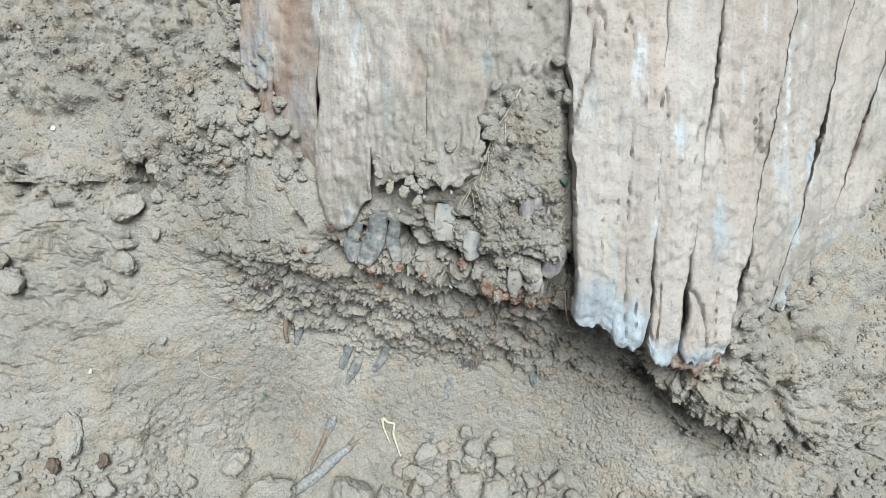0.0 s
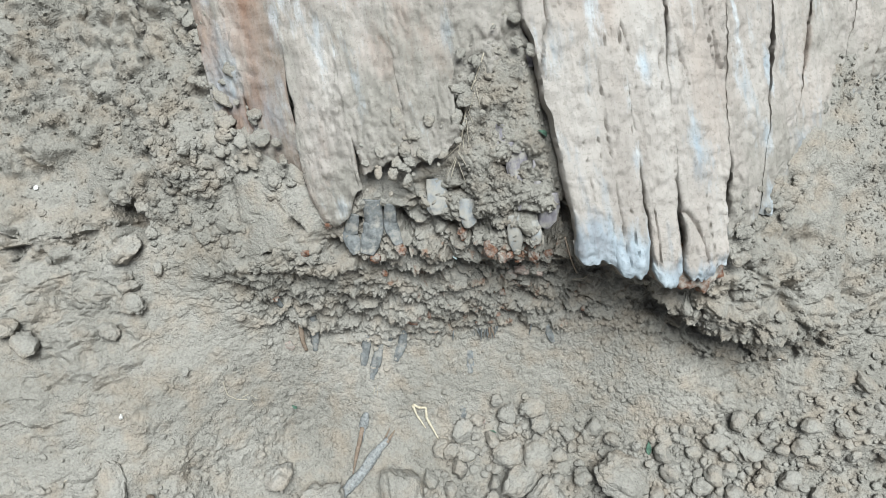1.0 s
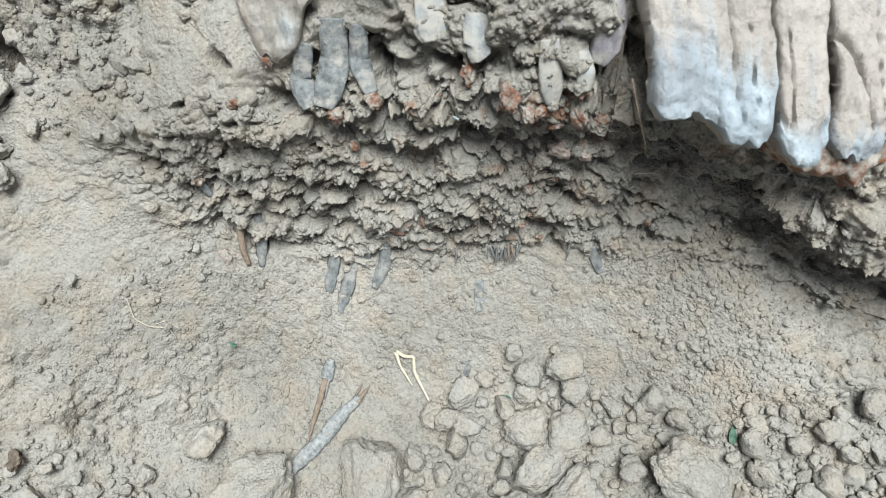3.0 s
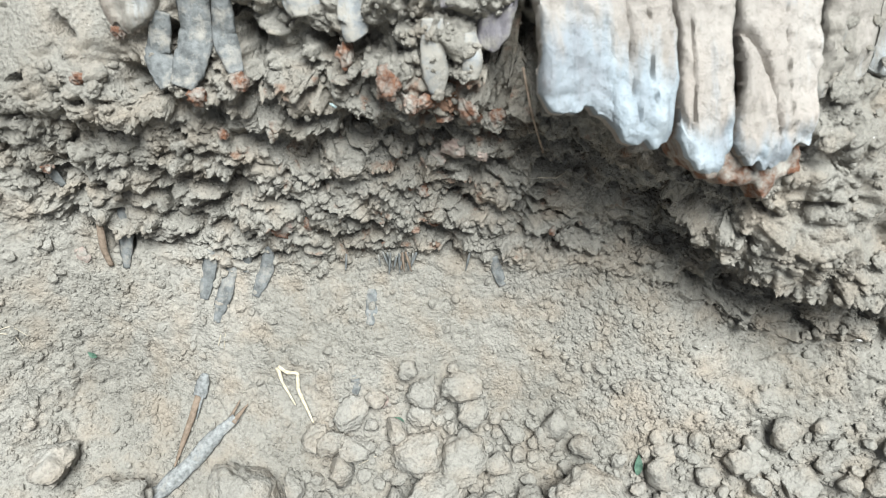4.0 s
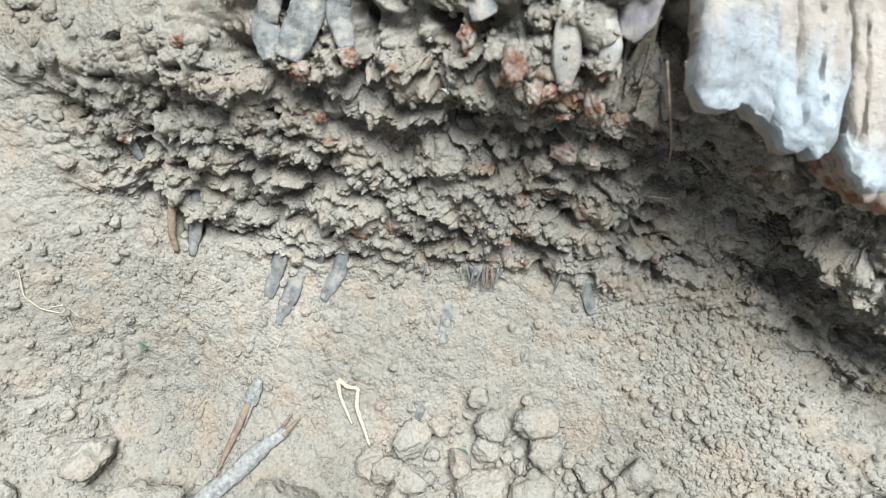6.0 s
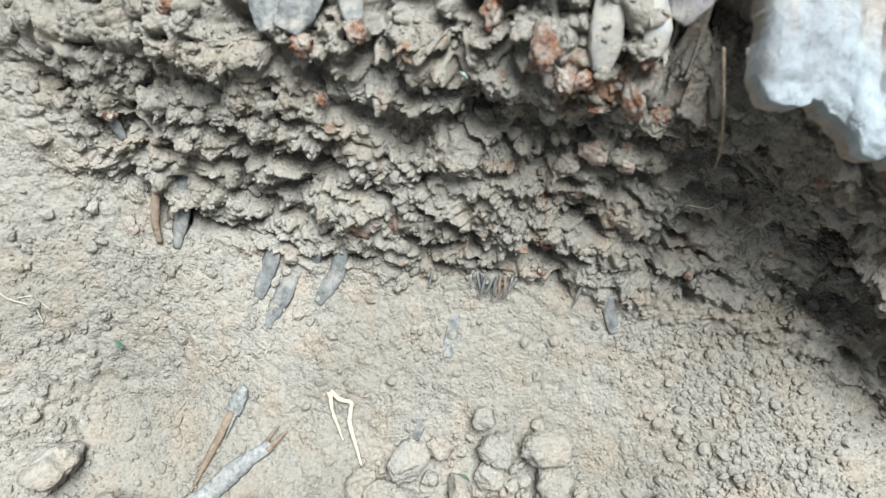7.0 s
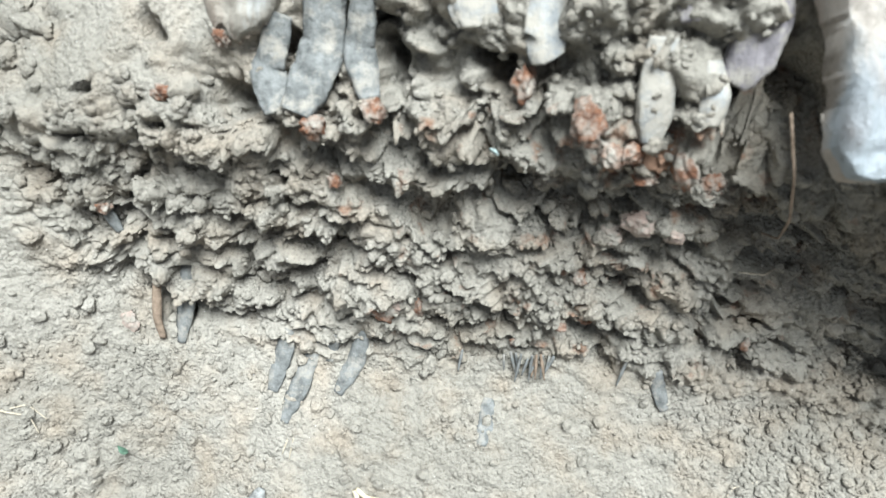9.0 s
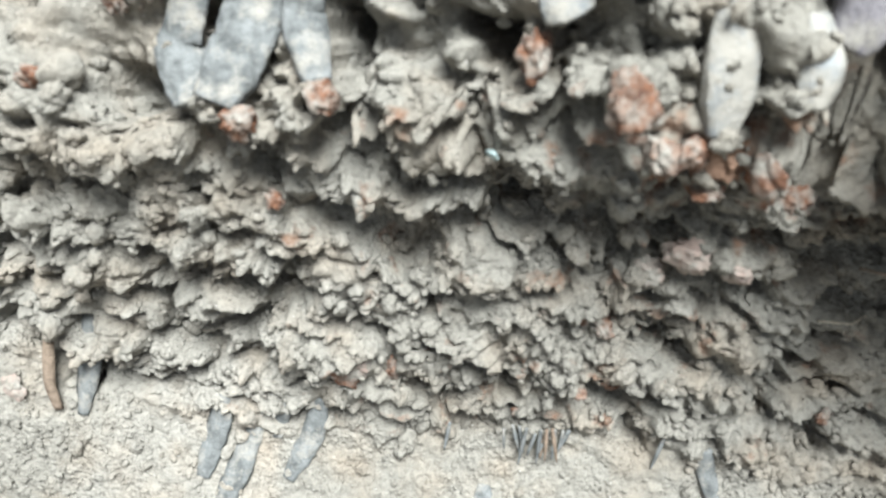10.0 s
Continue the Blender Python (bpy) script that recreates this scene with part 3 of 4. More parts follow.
def build_log():
    log = new("log")
    log.matrix_basis = Matrix.Translation((0.1, 0.45, 0.30))
    tagged(log, "old splintering wooden log, dusty and half buried in the soil bank", "log")

    def stave(a, b, *args, label="", **more):
        part("stave", stave_mesh(a, b, *args, **more), log, label)

    blue = "dusty stave with a bare blue-grey fluted broken end"
    stave("g", "i", ends(0.252, 0.245, 0.243, 0.242, 0.238, 0.230, 0.226, 0.219, 0.219, 0.236), 0.007, 0.022, 0.028, 0.07, label=blue)
    stave("i", "j", ends(0.230, 0.221, 0.216, 0.218, 0.226), 0.005, 0.018, 0.014, 0.04, bare_tip=0.36)
    stave("j", "k", ends(0.222, 0.218, 0.219, 0.222, 0.232), 0.004, 0.018, 0.012, 0.04, bare_tip=0.26)
    merged = dict(bury=0.009, cake_end=0.22, bare_tip=0.1)
    stave("k", "l", ends(0.244, 0.250, 0.252, 0.262), 0.006, 0.014, 0.012, 0.05, 0.08, cake_all=0.14, skin=0.003, **merged)
    stave("l", "m", ends(0.262, 0.270, 0.290), 0.008, 0.014, 0.012, 0.05, 0.10, cake_all=0.16, skin=0.004, **merged)
    stave("m", "n", ends(0.300, 0.31, 0.33), 0.010, 0.014, 0.012, 0.05, 0.12, cake_all=0.16, skin=0.006, **merged)
    stave("n", "o", ends(0.34, 0.355, 0.37), 0.014, 0.014, 0.012, 0.05, 0.14, cake_all=0.18, skin=0.008, **merged)
    stave("o", "p", ends(0.38, 0.40, 0.42), 0.016, 0.014, 0.012, 0.05, 0.22, cake_all=0.18, skin=0.009, **merged)
    stave("p", "q", ends(0.43, 0.45, 0.48), 0.016, 0.014, 0.012, 0.05, 0.18, cake_all=0.18, skin=0.009, **merged)
    red = "reddish-brown stave streaked with grey-green, caked with dust"
    stave("a", "b", ends(0.450, 0.436, 0.428), 0.003, 0.014, 0.03, 0.14, 0.30, label=red, cake_all=0.20, bury=0.012, cake_end=0.3, bare_tip=0.0)
    stave("b", "c", ends(0.412, 0.402, 0.390), 0.003, 0.014, 0.02, 0.10, 0.30, label=red, cake_all=0.20, bury=0.012, cake_end=0.3, bare_tip=0.0)
    stave("c", "d", ends(0.380, 0.359, 0.353, 0.352, 0.354, 0.360), 0.002, 0.010, 0.008, 0.05, 0.15, cake_all=0.15, cake_end=0.2, bare_tip=0.0)
    stave("d", "e", ends(0.362, 0.361, 0.362, 0.361), 0.002, 0.009, 0.004, 0.03, 0.20, cake_all=0.17, cake_end=0.2, bare_tip=0.0)
    stave("e", "f", ends(0.358, 0.350, 0.346, 0.352, 0.362), 0.001, 0.009, 0.004, 0.02, 0.15, cake_all=0.18, cake_end=0.2, bare_tip=0.0)
    stave("f", "g", ends(0.385, 0.395, 0.40, 0.405), -0.001, 0.010, 0.006, 0.02, 0.06, cake_all=0.16, bury=0.011, cake_end=0.25, bare_tip=0.0)
    core = stave_mesh("i", "k", ends(0.240, 0.226, 0.217, 0.217, 0.230), -0.017, 0.028, 0.01, 0.0, 1.0, top=0.255)
    core.materials[0] = RUST
    part("core", core, log, "rusty orange-brown crumbling heartwood under the staves")
    return log


LOG = build_log()


# ---- places on the ground ----
def surface(points):
    """The unit normals of a grid of points."""
    n = np.cross(np.gradient(points, axis=1), np.gradient(points, axis=0))
    return n / (np.linalg.norm(n, axis=-1, keepdims=True) + 1e-12)


from mathutils.kdtree import KDTree

NORMALS = surface(GROUND)
NEAR = (np.abs(GROUND[..., 0]) < 0.64) & (GROUND[..., 1] > -0.3) & (GROUND[..., 1] < 0.75)
_pick = np.argwhere(NEAR[::2, ::2]) * 2
TREE = KDTree(len(_pick))
for _k, (_i, _j) in enumerate(_pick):
    TREE.insert(GROUND[_i, _j], _k)
TREE.balance()


def snap(p):
    """The spot of the ground nearest to p, and which way it faces."""
    _, k, _ = TREE.find(p)
    i, j = _pick[k]
    return Vector(GROUND[i, j]), Vector(NORMALS[max(i - 3, 0):i + 4:3, max(j - 3, 0):j + 4:3].mean((0, 1))).normalized()


def drop(x, y):
    """The spot of the open ground at (x, y), seen from above."""
    z = 0.0
    for _ in range(4):
        z = snap((x, y, z))[0].z
    return snap((x, y, z))


# ---- lumps ----
def ball(level):
    bm = bmesh.new()
    bmesh.ops.create_icosphere(bm, subdivisions=level, radius=1.0)
    v = np.array([x.co[:] for x in bm.verts])
    f = np.array([[x.index for x in q.verts] for q in bm.faces])
    bm.free()
    return v, f


def lump_verts(level, seed, cuts=7, rough=0.10):
    """A broken lump of about unit radius: a ball cut by flat faces and roughened."""
    rng = np.random.default_rng(seed)
    v, f = ball(level)
    v = v * (1 + 0.22 * fbm(v + seed * 3.7, 1.0, 2, seed)[:, None])
    for _ in range(cuts):
        n = rng.normal(size=3)
        n /= np.linalg.norm(n)
        over = np.clip(v @ n - rng.uniform(0.52, 0.85), 0, None)
        v = v - 0.8 * over[:, None] * n
    if level > 2:
        u = v / np.linalg.norm(v, axis=1, keepdims=True)
        w = v + seed * 1.7 + 0.15 * np.stack([fbm(v, 0.4, 2, seed + k) for k in (21, 22, 23)], 1)
        puff = pillow(w, 0.9, seed + 5) - 0.3 + 0.55 * (pillow(w, 0.42, seed + 6) - 0.3) + 0.3 * (pillow(w, 0.2, seed + 7) - 0.3)
        far = np.ones(len(v))
        grit = 0.55 * knobs(w, 0.55, seed + 8, far) + 0.35 * knobs(w, 0.26, seed + 9, far) + (0.22 * knobs(w, 0.13, seed + 10, far) if level > 3 else 0)
        v = v + u * (rough * (0.7 * puff + grit))[:, None]
    else:
        v = v * (1 + (0.22 if level == 1 else 0.09) * rng.uniform(-1, 1, size=(len(v), 1)))
    return v, f


CRUMBS = {1: [lump_verts(1, 300 + k, 3) for k in range(8)], 2: [lump_verts(2, 400 + k, 5) for k in range(12)], 3: [lump_verts(3, 500 + k, 9, 0.42) for k in range(10)]}


def strew(name, spots, normals, sizes, level, mat, seed, flat=(0.9, 0.75, 0.6), sink=0.25, label="", category="", spin=3.2):
    """Many small lumps as one object: each is turned at random and lies on its spot."""
    rng = np.random.default_rng(seed)
    verts, faces, base = [], [], 0
    kinds = CRUMBS[level]
    which = rng.integers(0, len(kinds), len(spots))
    for k, (v, f) in enumerate(kinds):
        at = np.flatnonzero(which == k)
        if not len(at):
            continue
        n = normals[at]
        side = np.cross(n, np.array([0.0, 0.31, 0.95]))
        side /= np.linalg.norm(side, axis=1, keepdims=True) + 1e-9
        fore = np.cross(n, side)
        a = rng.uniform(-spin, spin, (len(at), 1))
        e1, e2 = side * np.cos(a) + fore * np.sin(a), fore * np.cos(a) - side * np.sin(a)
        s = sizes[at][:, None, None]
        stretch = np.array(flat) * rng.uniform(0.75, 1.3, (len(at), 1, 3))
        q = v[None] * stretch * s
        p = spots[at][:, None] + q[..., :1] * e1[:, None] + q[..., 1:2] * e2[:, None] + (q[..., 2:] + s * (flat[2] - sink)) * n[:, None]
        verts.append(p.reshape(-1, 3))
        faces.append((f[None] + base + (np.arange(len(at)) * len(v))[:, None, None]).reshape(-1, 3))
        base += len(at) * len(v)
    ob = new(name, raw_mesh(name, np.concatenate(verts), np.concatenate(faces), mat, flat=level < 3))
    return tagged(ob, label, category, kind="stuff")


def choose(weight, n, seed):
    """n spots of the ground, picked by a weight for each of its points."""
    rng = np.random.default_rng(seed)
    area = np.linalg.norm(np.cross(np.gradient(GROUND, axis=1), np.gradient(GROUND, axis=0)), axis=-1)
    w = (np.clip(weight, 0, None) * NEAR * area).ravel()
    k = rng.choice(len(w), n, p=w / w.sum())
    return GROUND.reshape(-1, 3)[k], NORMALS.reshape(-1, 3)[k]


def sizes_of(n, low, high, seed, power=2.2):
    return low + (high - low) * np.random.default_rng(seed).uniform(0, 1, n) ** power


GX, GY = GROUND[..., 0], GROUND[..., 1]
ROW = np.arange(GROUND.shape[0])[:, None] * np.ones(GROUND.shape[1])
IS_GROUND = (ROW < FOOT_ROW).astype(float)
IS_FACE = ((ROW >= FOOT_ROW - 4) & (ROW < FOOT_ROW + FACE_ROWS + 12)) * smooth(-0.25, -0.20, GX) * smooth(0.47, 0.38, GX)
IS_BANK = (ROW >= FOOT_ROW + FACE_ROWS).astype(float)
UNDER_WOOD = IS_BANK * (GX > -0.195) * (GX < 0.42) * (GY > np.where(GX < 0.036, 0.352, 0.25)) * ((GX < 0.03) | (GX > 0.112))
PITS = np.zeros(GX.shape)
for _x, _y, _z, _a, _b, _d in HOLES:
    PITS = np.maximum(PITS, np.exp(-(((GX - _x) / (1.5 * _a)) ** 2 + ((GROUND[..., 2] - _z) / (1.5 * _b)) ** 2)))
CLEAR = (1 - PITS) * (1 - np.exp(-(((GX - 0.104) / 0.012) ** 2 + ((GROUND[..., 2] - 0.225) / 0.026) ** 2)))
PATCH = smooth(-0.15, 0.35, fbm(GROUND.reshape(-1, 3), 0.06, 3, 71).reshape(GX.shape))
FLECK = smooth(0.0, 0.4, fbm(GROUND.reshape(-1, 3), 0.025, 3, 72).reshape(GX.shape))
SCREE = np.exp(-((GX - 0.17 - 0.25 * (0.25 - GY)) / 0.045) ** 2) * smooth(0.10, 0.16, GY)
HEAP = np.exp(-((GX - 0.03) / 0.13) ** 2) * smooth(0.205, 0.15, GY) + 0.8 * smooth(0.16, 0.08, GY) + 0.8 * np.exp(-(((GX - 0.24) / 0.12) ** 2 + ((GY - 0.09) / 0.05) ** 2))
LEFT_HEAP = np.exp(-(((GX + 0.33) / 0.14) ** 2 + ((GY - 0.12) / 0.07) ** 2))
RIGHT_EDGE = smooth(0.40, 0.47, GX)
CLOSE = 0.5 + smooth(-0.42, -0.28, GX) * smooth(0.44, 0.34, GX) * smooth(0.0, 0.12, GY)
DUSTY = 1 - 0.5 * np.exp(-((GX + 0.30 + 0.55 * (0.36 - GY)) / 0.045) ** 2)

w_ground = IS_GROUND * CLOSE * (0.30 + 0.8 * PATCH * FLECK + 3.6 * SCREE + 1.2 * HEAP + 0.9 * LEFT_HEAP + 0.9 * (GX < -0.12) * (0.3 + FLECK) + RIGHT_EDGE) * DUSTY
soil = "fine dry soil crumbs strewn over the dusty ground"
strew("soil_crumbs", *choose(w_ground, 30000, 1), sizes_of(30000, 0.0007, 0.0021, 2), 1, DIRT, 3, label=soil, category="soil crumbs")
strew("soil_crumbs", *choose(w_ground, 6500, 4), sizes_of(6500, 0.0015, 0.0046, 5, 2.8), 2, DIRT, 6, label=soil, category="soil crumbs")
w_heap = IS_GROUND * (HEAP + 0.6 * LEFT_HEAP + 0.6 * RIGHT_EDGE) * (GY < 0.21)
strew("heap_crumbs", *choose(w_heap * (0.25 + np.exp(-(((GX - 0.05) / 0.2) ** 2 + ((GY - 0.12) / 0.08) ** 2))), 1200, 40), sizes_of(1200, 0.0020, 0.0046, 41), 2, CLOD, 42, label="small dry lumps between the larger clods", category="soil crumbs")
w_bank = IS_BANK * (1 - UNDER_WOOD) * (0.25 + PATCH + 1.2 * RIGHT_EDGE + 0.8 * (GX > 0.02) * (GX < 0.12)) * (1 - 0.5 * smooth(0.5, 0.6, GY)) * CLEAR
strew("bank_crumbs", *choose(w_bank, 11000, 7), sizes_of(11000, 0.0009, 0.003, 8), 1, DIRT, 9, label="small dry soil crumbs clinging to the bank", category="soil crumbs")
strew("bank_crumbs", *choose(w_bank * (0.2 + FLECK), 900, 10), sizes_of(900, 0.0022, 0.0060, 11), 2, DIRT, 12, label="dry soil lumps clinging to the bank", category="soil crumbs")
w_left = IS_BANK * (1 - UNDER_WOOD) * smooth(-0.34, -0.26, GX) * smooth(-0.06, -0.12, GX) * smooth(0.50, 0.46, GY) * (0.3 + FLECK) * CLEAR
strew("bank_lumps", *choose(w_left, 220, 21), sizes_of(220, 0.002, 0.0075, 22, 2.4), 3, DIRT, 23, flat=(1.1, 0.9, 0.75), sink=0.45, label="dusty soil lumps on the bank beside the log", category="soil lumps")
strew("face_fragments", *choose(IS_FACE * (0.2 + FLECK) * CLEAR, 600, 13), sizes_of(600, 0.0018, 0.0052, 14, 1.8), 3, DIRT, 15, flat=(1.05, 0.9, 0.8), sink=0.35,
      label="crumbly layered soil fragments in the undercut face", category="soil fragments")
strew("face_crumbs", *choose(IS_FACE * CLEAR, 5000, 16), sizes_of(5000, 0.0009, 0.0026, 17), 1, DIRT, 18, sink=0.25, label="fine crumbs in the undercut soil face", category="soil crumbs")

# dust and crumbs that lie on the log
_rng = np.random.default_rng(51)
_spots = []
for _ob in LOG.children:
    if _ob.name.startswith("stave"):
        _co, _no = np.empty(len(_ob.data.vertices) * 3), np.empty(len(_ob.data.vertices) * 3)
        _ob.data.vertices.foreach_get("co", _co)
        _ob.data.vertices.foreach_get("normal", _no)
        _co = _co.reshape(-1, 3) + np.array(LOG.matrix_basis.translation)
        _spots.append(_co[(_no.reshape(-1, 3)[:, 2] > 0.5) & (_co[:, 1] > 0.255) & (_co[:, 1] < 0.70)])
_spots = np.concatenate(_spots)
_odds = np.clip(fbm(_spots, (0.03, 0.06, 0.06), 3, 52) + 0.25, 0.03, 1.0)
_at = _spots[_rng.choice(len(_spots), 6500, replace=False, p=_odds / _odds.sum())]
strew("log_crumbs", _at, np.tile([0.0, -0.61, 0.79], (6500, 1)), sizes_of(6500, 0.0006, 0.0040, 53, 3.6), 1, DUST, 54, flat=(1.0, 0.8, 0.55), sink=0.25, label="dust crumbs stuck to the top of the log", category="soil crumbs")

# soil that laps over the log's sides and broken ends
_spots, _rng = [], np.random.default_rng(61)
for _a, _b, _low, _high in (("a", "b", 0.445, 0.428), ("b", "c", 0.410, 0.388), ("d", "e", 0.363, 0.362), ("e", "f", 0.358, 0.358), ("f", "g", 0.385, 0.405), ("k", "l", 0.244, 0.262), ("l", "m", 0.262, 0.290), ("m", "n", 0.300, 0.33), ("n", "o", 0.34, 0.37), ("o", "p", 0.38, 0.42), ("p", "q", 0.43, 0.48)):
    for _k in range(24):
        _f = _rng.uniform(0, 1)
        _y = _low + (_high - _low) * _f + 0.004 + 0.016 * _rng.normal() * (0.9 if _a in "de" else 1.2)
        _x = CRACKS[_a][0] + CRACKS[_a][1] * (_y - 0.3) + _f * (CRACKS[_b][0] - CRACKS[_a][0])
        _spots.append((_x, _y, max(log_top(_x, _y), bank_top(_x, _y)) + (0.001 if _a in "abdef" else -0.001)))
for _k in range(150):
    _y = _rng.uniform(0.44, 0.72)
    _x = CRACKS["a"][0] + 0.02 * (_y - 0.3) + 0.010 * _rng.normal()
    _spots.append((_x, _y, log_top(max(_x, -0.20), _y)))
_spots = np.array([(float(x), float(y), float(z)) for x, y, z in _spots])
strew("edge_lumps", _spots, np.tile([0.0, -0.61, 0.79], (len(_spots), 1)), sizes_of(len(_spots), 0.0014, 0.0080, 62, 2.8), 3, DIRT, 63, flat=(1.2, 1.0, 0.55), sink=0.48, label="dry soil lumps lapping over the edges of the log", category="soil lumps")

# ---- clods ----
CLOD_SHAPES = []
for _k in range(9):
    _v, _f = lump_verts(4, 700 + _k, 10, 0.28)
    CLOD_SHAPES.append(raw_mesh("clod", _v, _f, CLOD))
BIG_SHAPES = []
for _k in range(4):
    _v, _f = lump_verts(5, 760 + _k, 10, 0.20)
    BIG_SHAPES.append(raw_mesh("clod", _v, _f, CLOD))
RNG = random.Random(7)


def clod(x, y, half, turn=None, wide=None, high=None, z=None, label="rounded dry clod of pale soil lying in the dust", group="loose clods", name="clod"):
    """A dry lump of soil that lies on the ground; half: half its length."""
    wide, high = half * (wide or RNG.uniform(0.68, 0.95)), half * (high or RNG.uniform(0.55, 0.75))
    spot, n = drop(x, y - 0.4 * high) if z is None else snap((x, y, z))
    shape = RNG.choice(BIG_SHAPES if half > 0.021 else CLOD_SHAPES)
    ob = new(name, shape)
    a = RNG.uniform(-180, 180) if turn is None else turn
    tilt = Vector((0, 0, 1)).lerp(n, 0.6).normalized().to_track_quat("Z", "Y").to_matrix().to_4x4()
    ob.matrix_world = Matrix.Translation(spot + Vector((0, 0, 0.88 * high))) @ tilt @ pose(0, 0, 0, RNG.uniform(-12, 12), RNG.uniform(-12, 12), a) @ Matrix.Diagonal((half, wide, high, 1))
    return tagged(ob, label, "clod", group)


big = "large dry clod of pale soil among smaller crumbs"
clod(-0.212, 0.136, 0.050, 25, 0.62, 0.52, label="big smooth slab-like clod with a crack across it")
clod(-0.104, 0.146, 0.038, 75, 0.70, 0.62, label="tall pointed clod of dry soil")
clod(0.035, 0.135, 0.030, 10, 0.72, 0.6, label=big)
clod(0.147, 0.116, 0.034, -20, 0.85, 0.75, label=big)
clod(0.056, 0.106, 0.032, -30, 0.7, 0.65, label=big)
clod(0.002, 0.101, 0.022, 70, label=big)
clod(0.029, 0.164, 0.022, 20, 0.8, 0.7, label=big)
clod(0.062, 0.158, 0.021, 60, 0.85, 0.7, label=big)
clod(-0.344, 0.107, 0.058, 8, 0.33, 0.25, label="flat pale slab of dried soil", name="soil_slab")
clod(-0.394, 0.200, 0.028, 95, 0.5, 0.3, label="upright block of caked soil beside small crumbs")
clod(-0.241, 0.189, 0.020, 10, 0.85, 0.75, label="pale angular clod with a flat top facet")
# lumps packed side by side over the heaps, the largest first
TAKEN = [(o.location.x, o.location.y, 0.8 * max(o.scale[:2])) for o in bpy.data.objects if o.get("category") == "clod"]
SMALL_SHAPES = []
for _k in range(12):
    _v, _f = lump_verts(3, 800 + _k, 10, 0.34)
    SMALL_SHAPES.append(raw_mesh("clod", _v, _f, CLOD))
HEAP_EDGE = np.interp(GX, [-0.6, -0.3, -0.22, -0.12, -0.06, -0.035, 0.06, 0.1, 0.16, 0.35, 0.5], [0.18, 0.17, 0.12, 0.12, 0.15, 0.20, 0.21, 0.175, 0.14, 0.13, 0.17])
HEAPED = IS_GROUND * smooth(0.012, -0.004, GY - HEAP_EDGE) * smooth(-0.06, 0.03, GY)


def pack(weight, sizes, seed, tight):
    """Spots for lumps, the largest first, that lie side by side and clear of those already there."""
    spots, facing = choose(weight, 12000, seed)
    k, found = 0, []
    taken = np.array(TAKEN)
    for half in sorted(sizes, reverse=True):
        for _ in range(60):
            spot, n, k = spots[k % 12000], facing[k % 12000], k + 1
            if (np.hypot(taken[:, 0] - spot[0], taken[:, 1] - spot[1]) > tight * (half + taken[:, 2])).all():
                taken = np.concatenate([taken, [(spot[0], spot[1], half)]])
                found.append((spot, n, half))
                break
    TAKEN[:] = taken.tolist()
    return found


_middle = 0.12 + smooth(-0.14, -0.04, GX) * smooth(0.42, 0.25, GX)
for spot, _n, half in pack(HEAPED * _middle, sizes_of(235, 0.0055, 0.0140, 44, 1.5), 43, 0.78):
    ob = new("clod", RNG.choice(SMALL_SHAPES))
    ob.matrix_world = Matrix.Translation(Vector(spot) + Vector((0, 0, 0.78 * half))) @ pose(0, 0, 0, RNG.uniform(-25, 25), RNG.uniform(-25, 25), RNG.uniform(-180, 180)) @ Matrix.Diagonal((half, half * RNG.uniform(0.75, 1.0), half * RNG.uniform(0.7, 1.0), 1))
    tagged(ob, "small rough lump of dry soil in a heap", "clod", "small lumps of the heaps")
_found = pack(HEAPED * (0.5 + _middle) + 0.04 * IS_GROUND * (GX < -0.2), sizes_of(1300, 0.0024, 0.0058, 46, 1.5), 45, 0.72)
strew("heap_lumps", np.array([f[0] for f in _found]), np.tile([0.0, 0.0, 1.0], (len(_found), 1)), np.array([f[2] for f in _found]), 2, CLOD, 47, flat=(1.0, 0.85, 0.8), sink=0.05, label="dry soil lumps filling the gaps between larger clods", category="soil lumps")
# smaller ones of the heap: x, y, half length
for x, y, half in ((-0.152, 0.100, 0.016), (-0.113, 0.112, 0.018), (0.132, 0.083, 0.015), (0.075, 0.076, 0.015), (0.089, 0.058, 0.018), (0.066, 0.203, 0.016),
                   (0.039, 0.202, 0.013), (-0.017, 0.196, 0.017), (-0.023, 0.174, 0.015), (-0.050, 0.180, 0.012), (0.069, 0.178, 0.010), (0.033, 0.187, 0.011),
                   (-0.068, 0.150, 0.013), (0.122, 0.160, 0.009), (-0.096, 0.082, 0.024), (-0.058, 0.097, 0.013), (0.098, 0.170, 0.007), (0.012, 0.150, 0.010)):
    clod(x, y, half, group="clods of the heap")
for x, y, half in ((0.313, 0.076, 0.014), (0.303, 0.107, 0.017), (0.238, 0.082, 0.012), (0.206, 0.134, 0.010), (0.267, 0.122, 0.012), (0.184, 0.052, 0.013), (0.230, 0.052, 0.012),
                   (0.176, 0.085, 0.010), (0.209, 0.107, 0.012), (0.355, 0.091, 0.011), (0.40, 0.10, 0.012), (0.43, 0.14, 0.014), (0.45, 0.19, 0.011), (0.47, 0.23, 0.013)):
    clod(x, y, half)
for x, y, half in ((-0.507, 0.143, 0.018), (-0.400, 0.150, 0.014), (-0.437, 0.128, 0.012), (-0.278, 0.130, 0.012), (-0.296, 0.104, 0.013), (-0.456, 0.156, 0.010),
                   (-0.300, 0.139, 0.011), (-0.287, 0.161, 0.010), (-0.33, 0.155, 0.009), (-0.36, 0.14, 0.008), (-0.42, 0.09, 0.015), (-0.25, 0.10, 0.012)):
    clod(x, y, half)
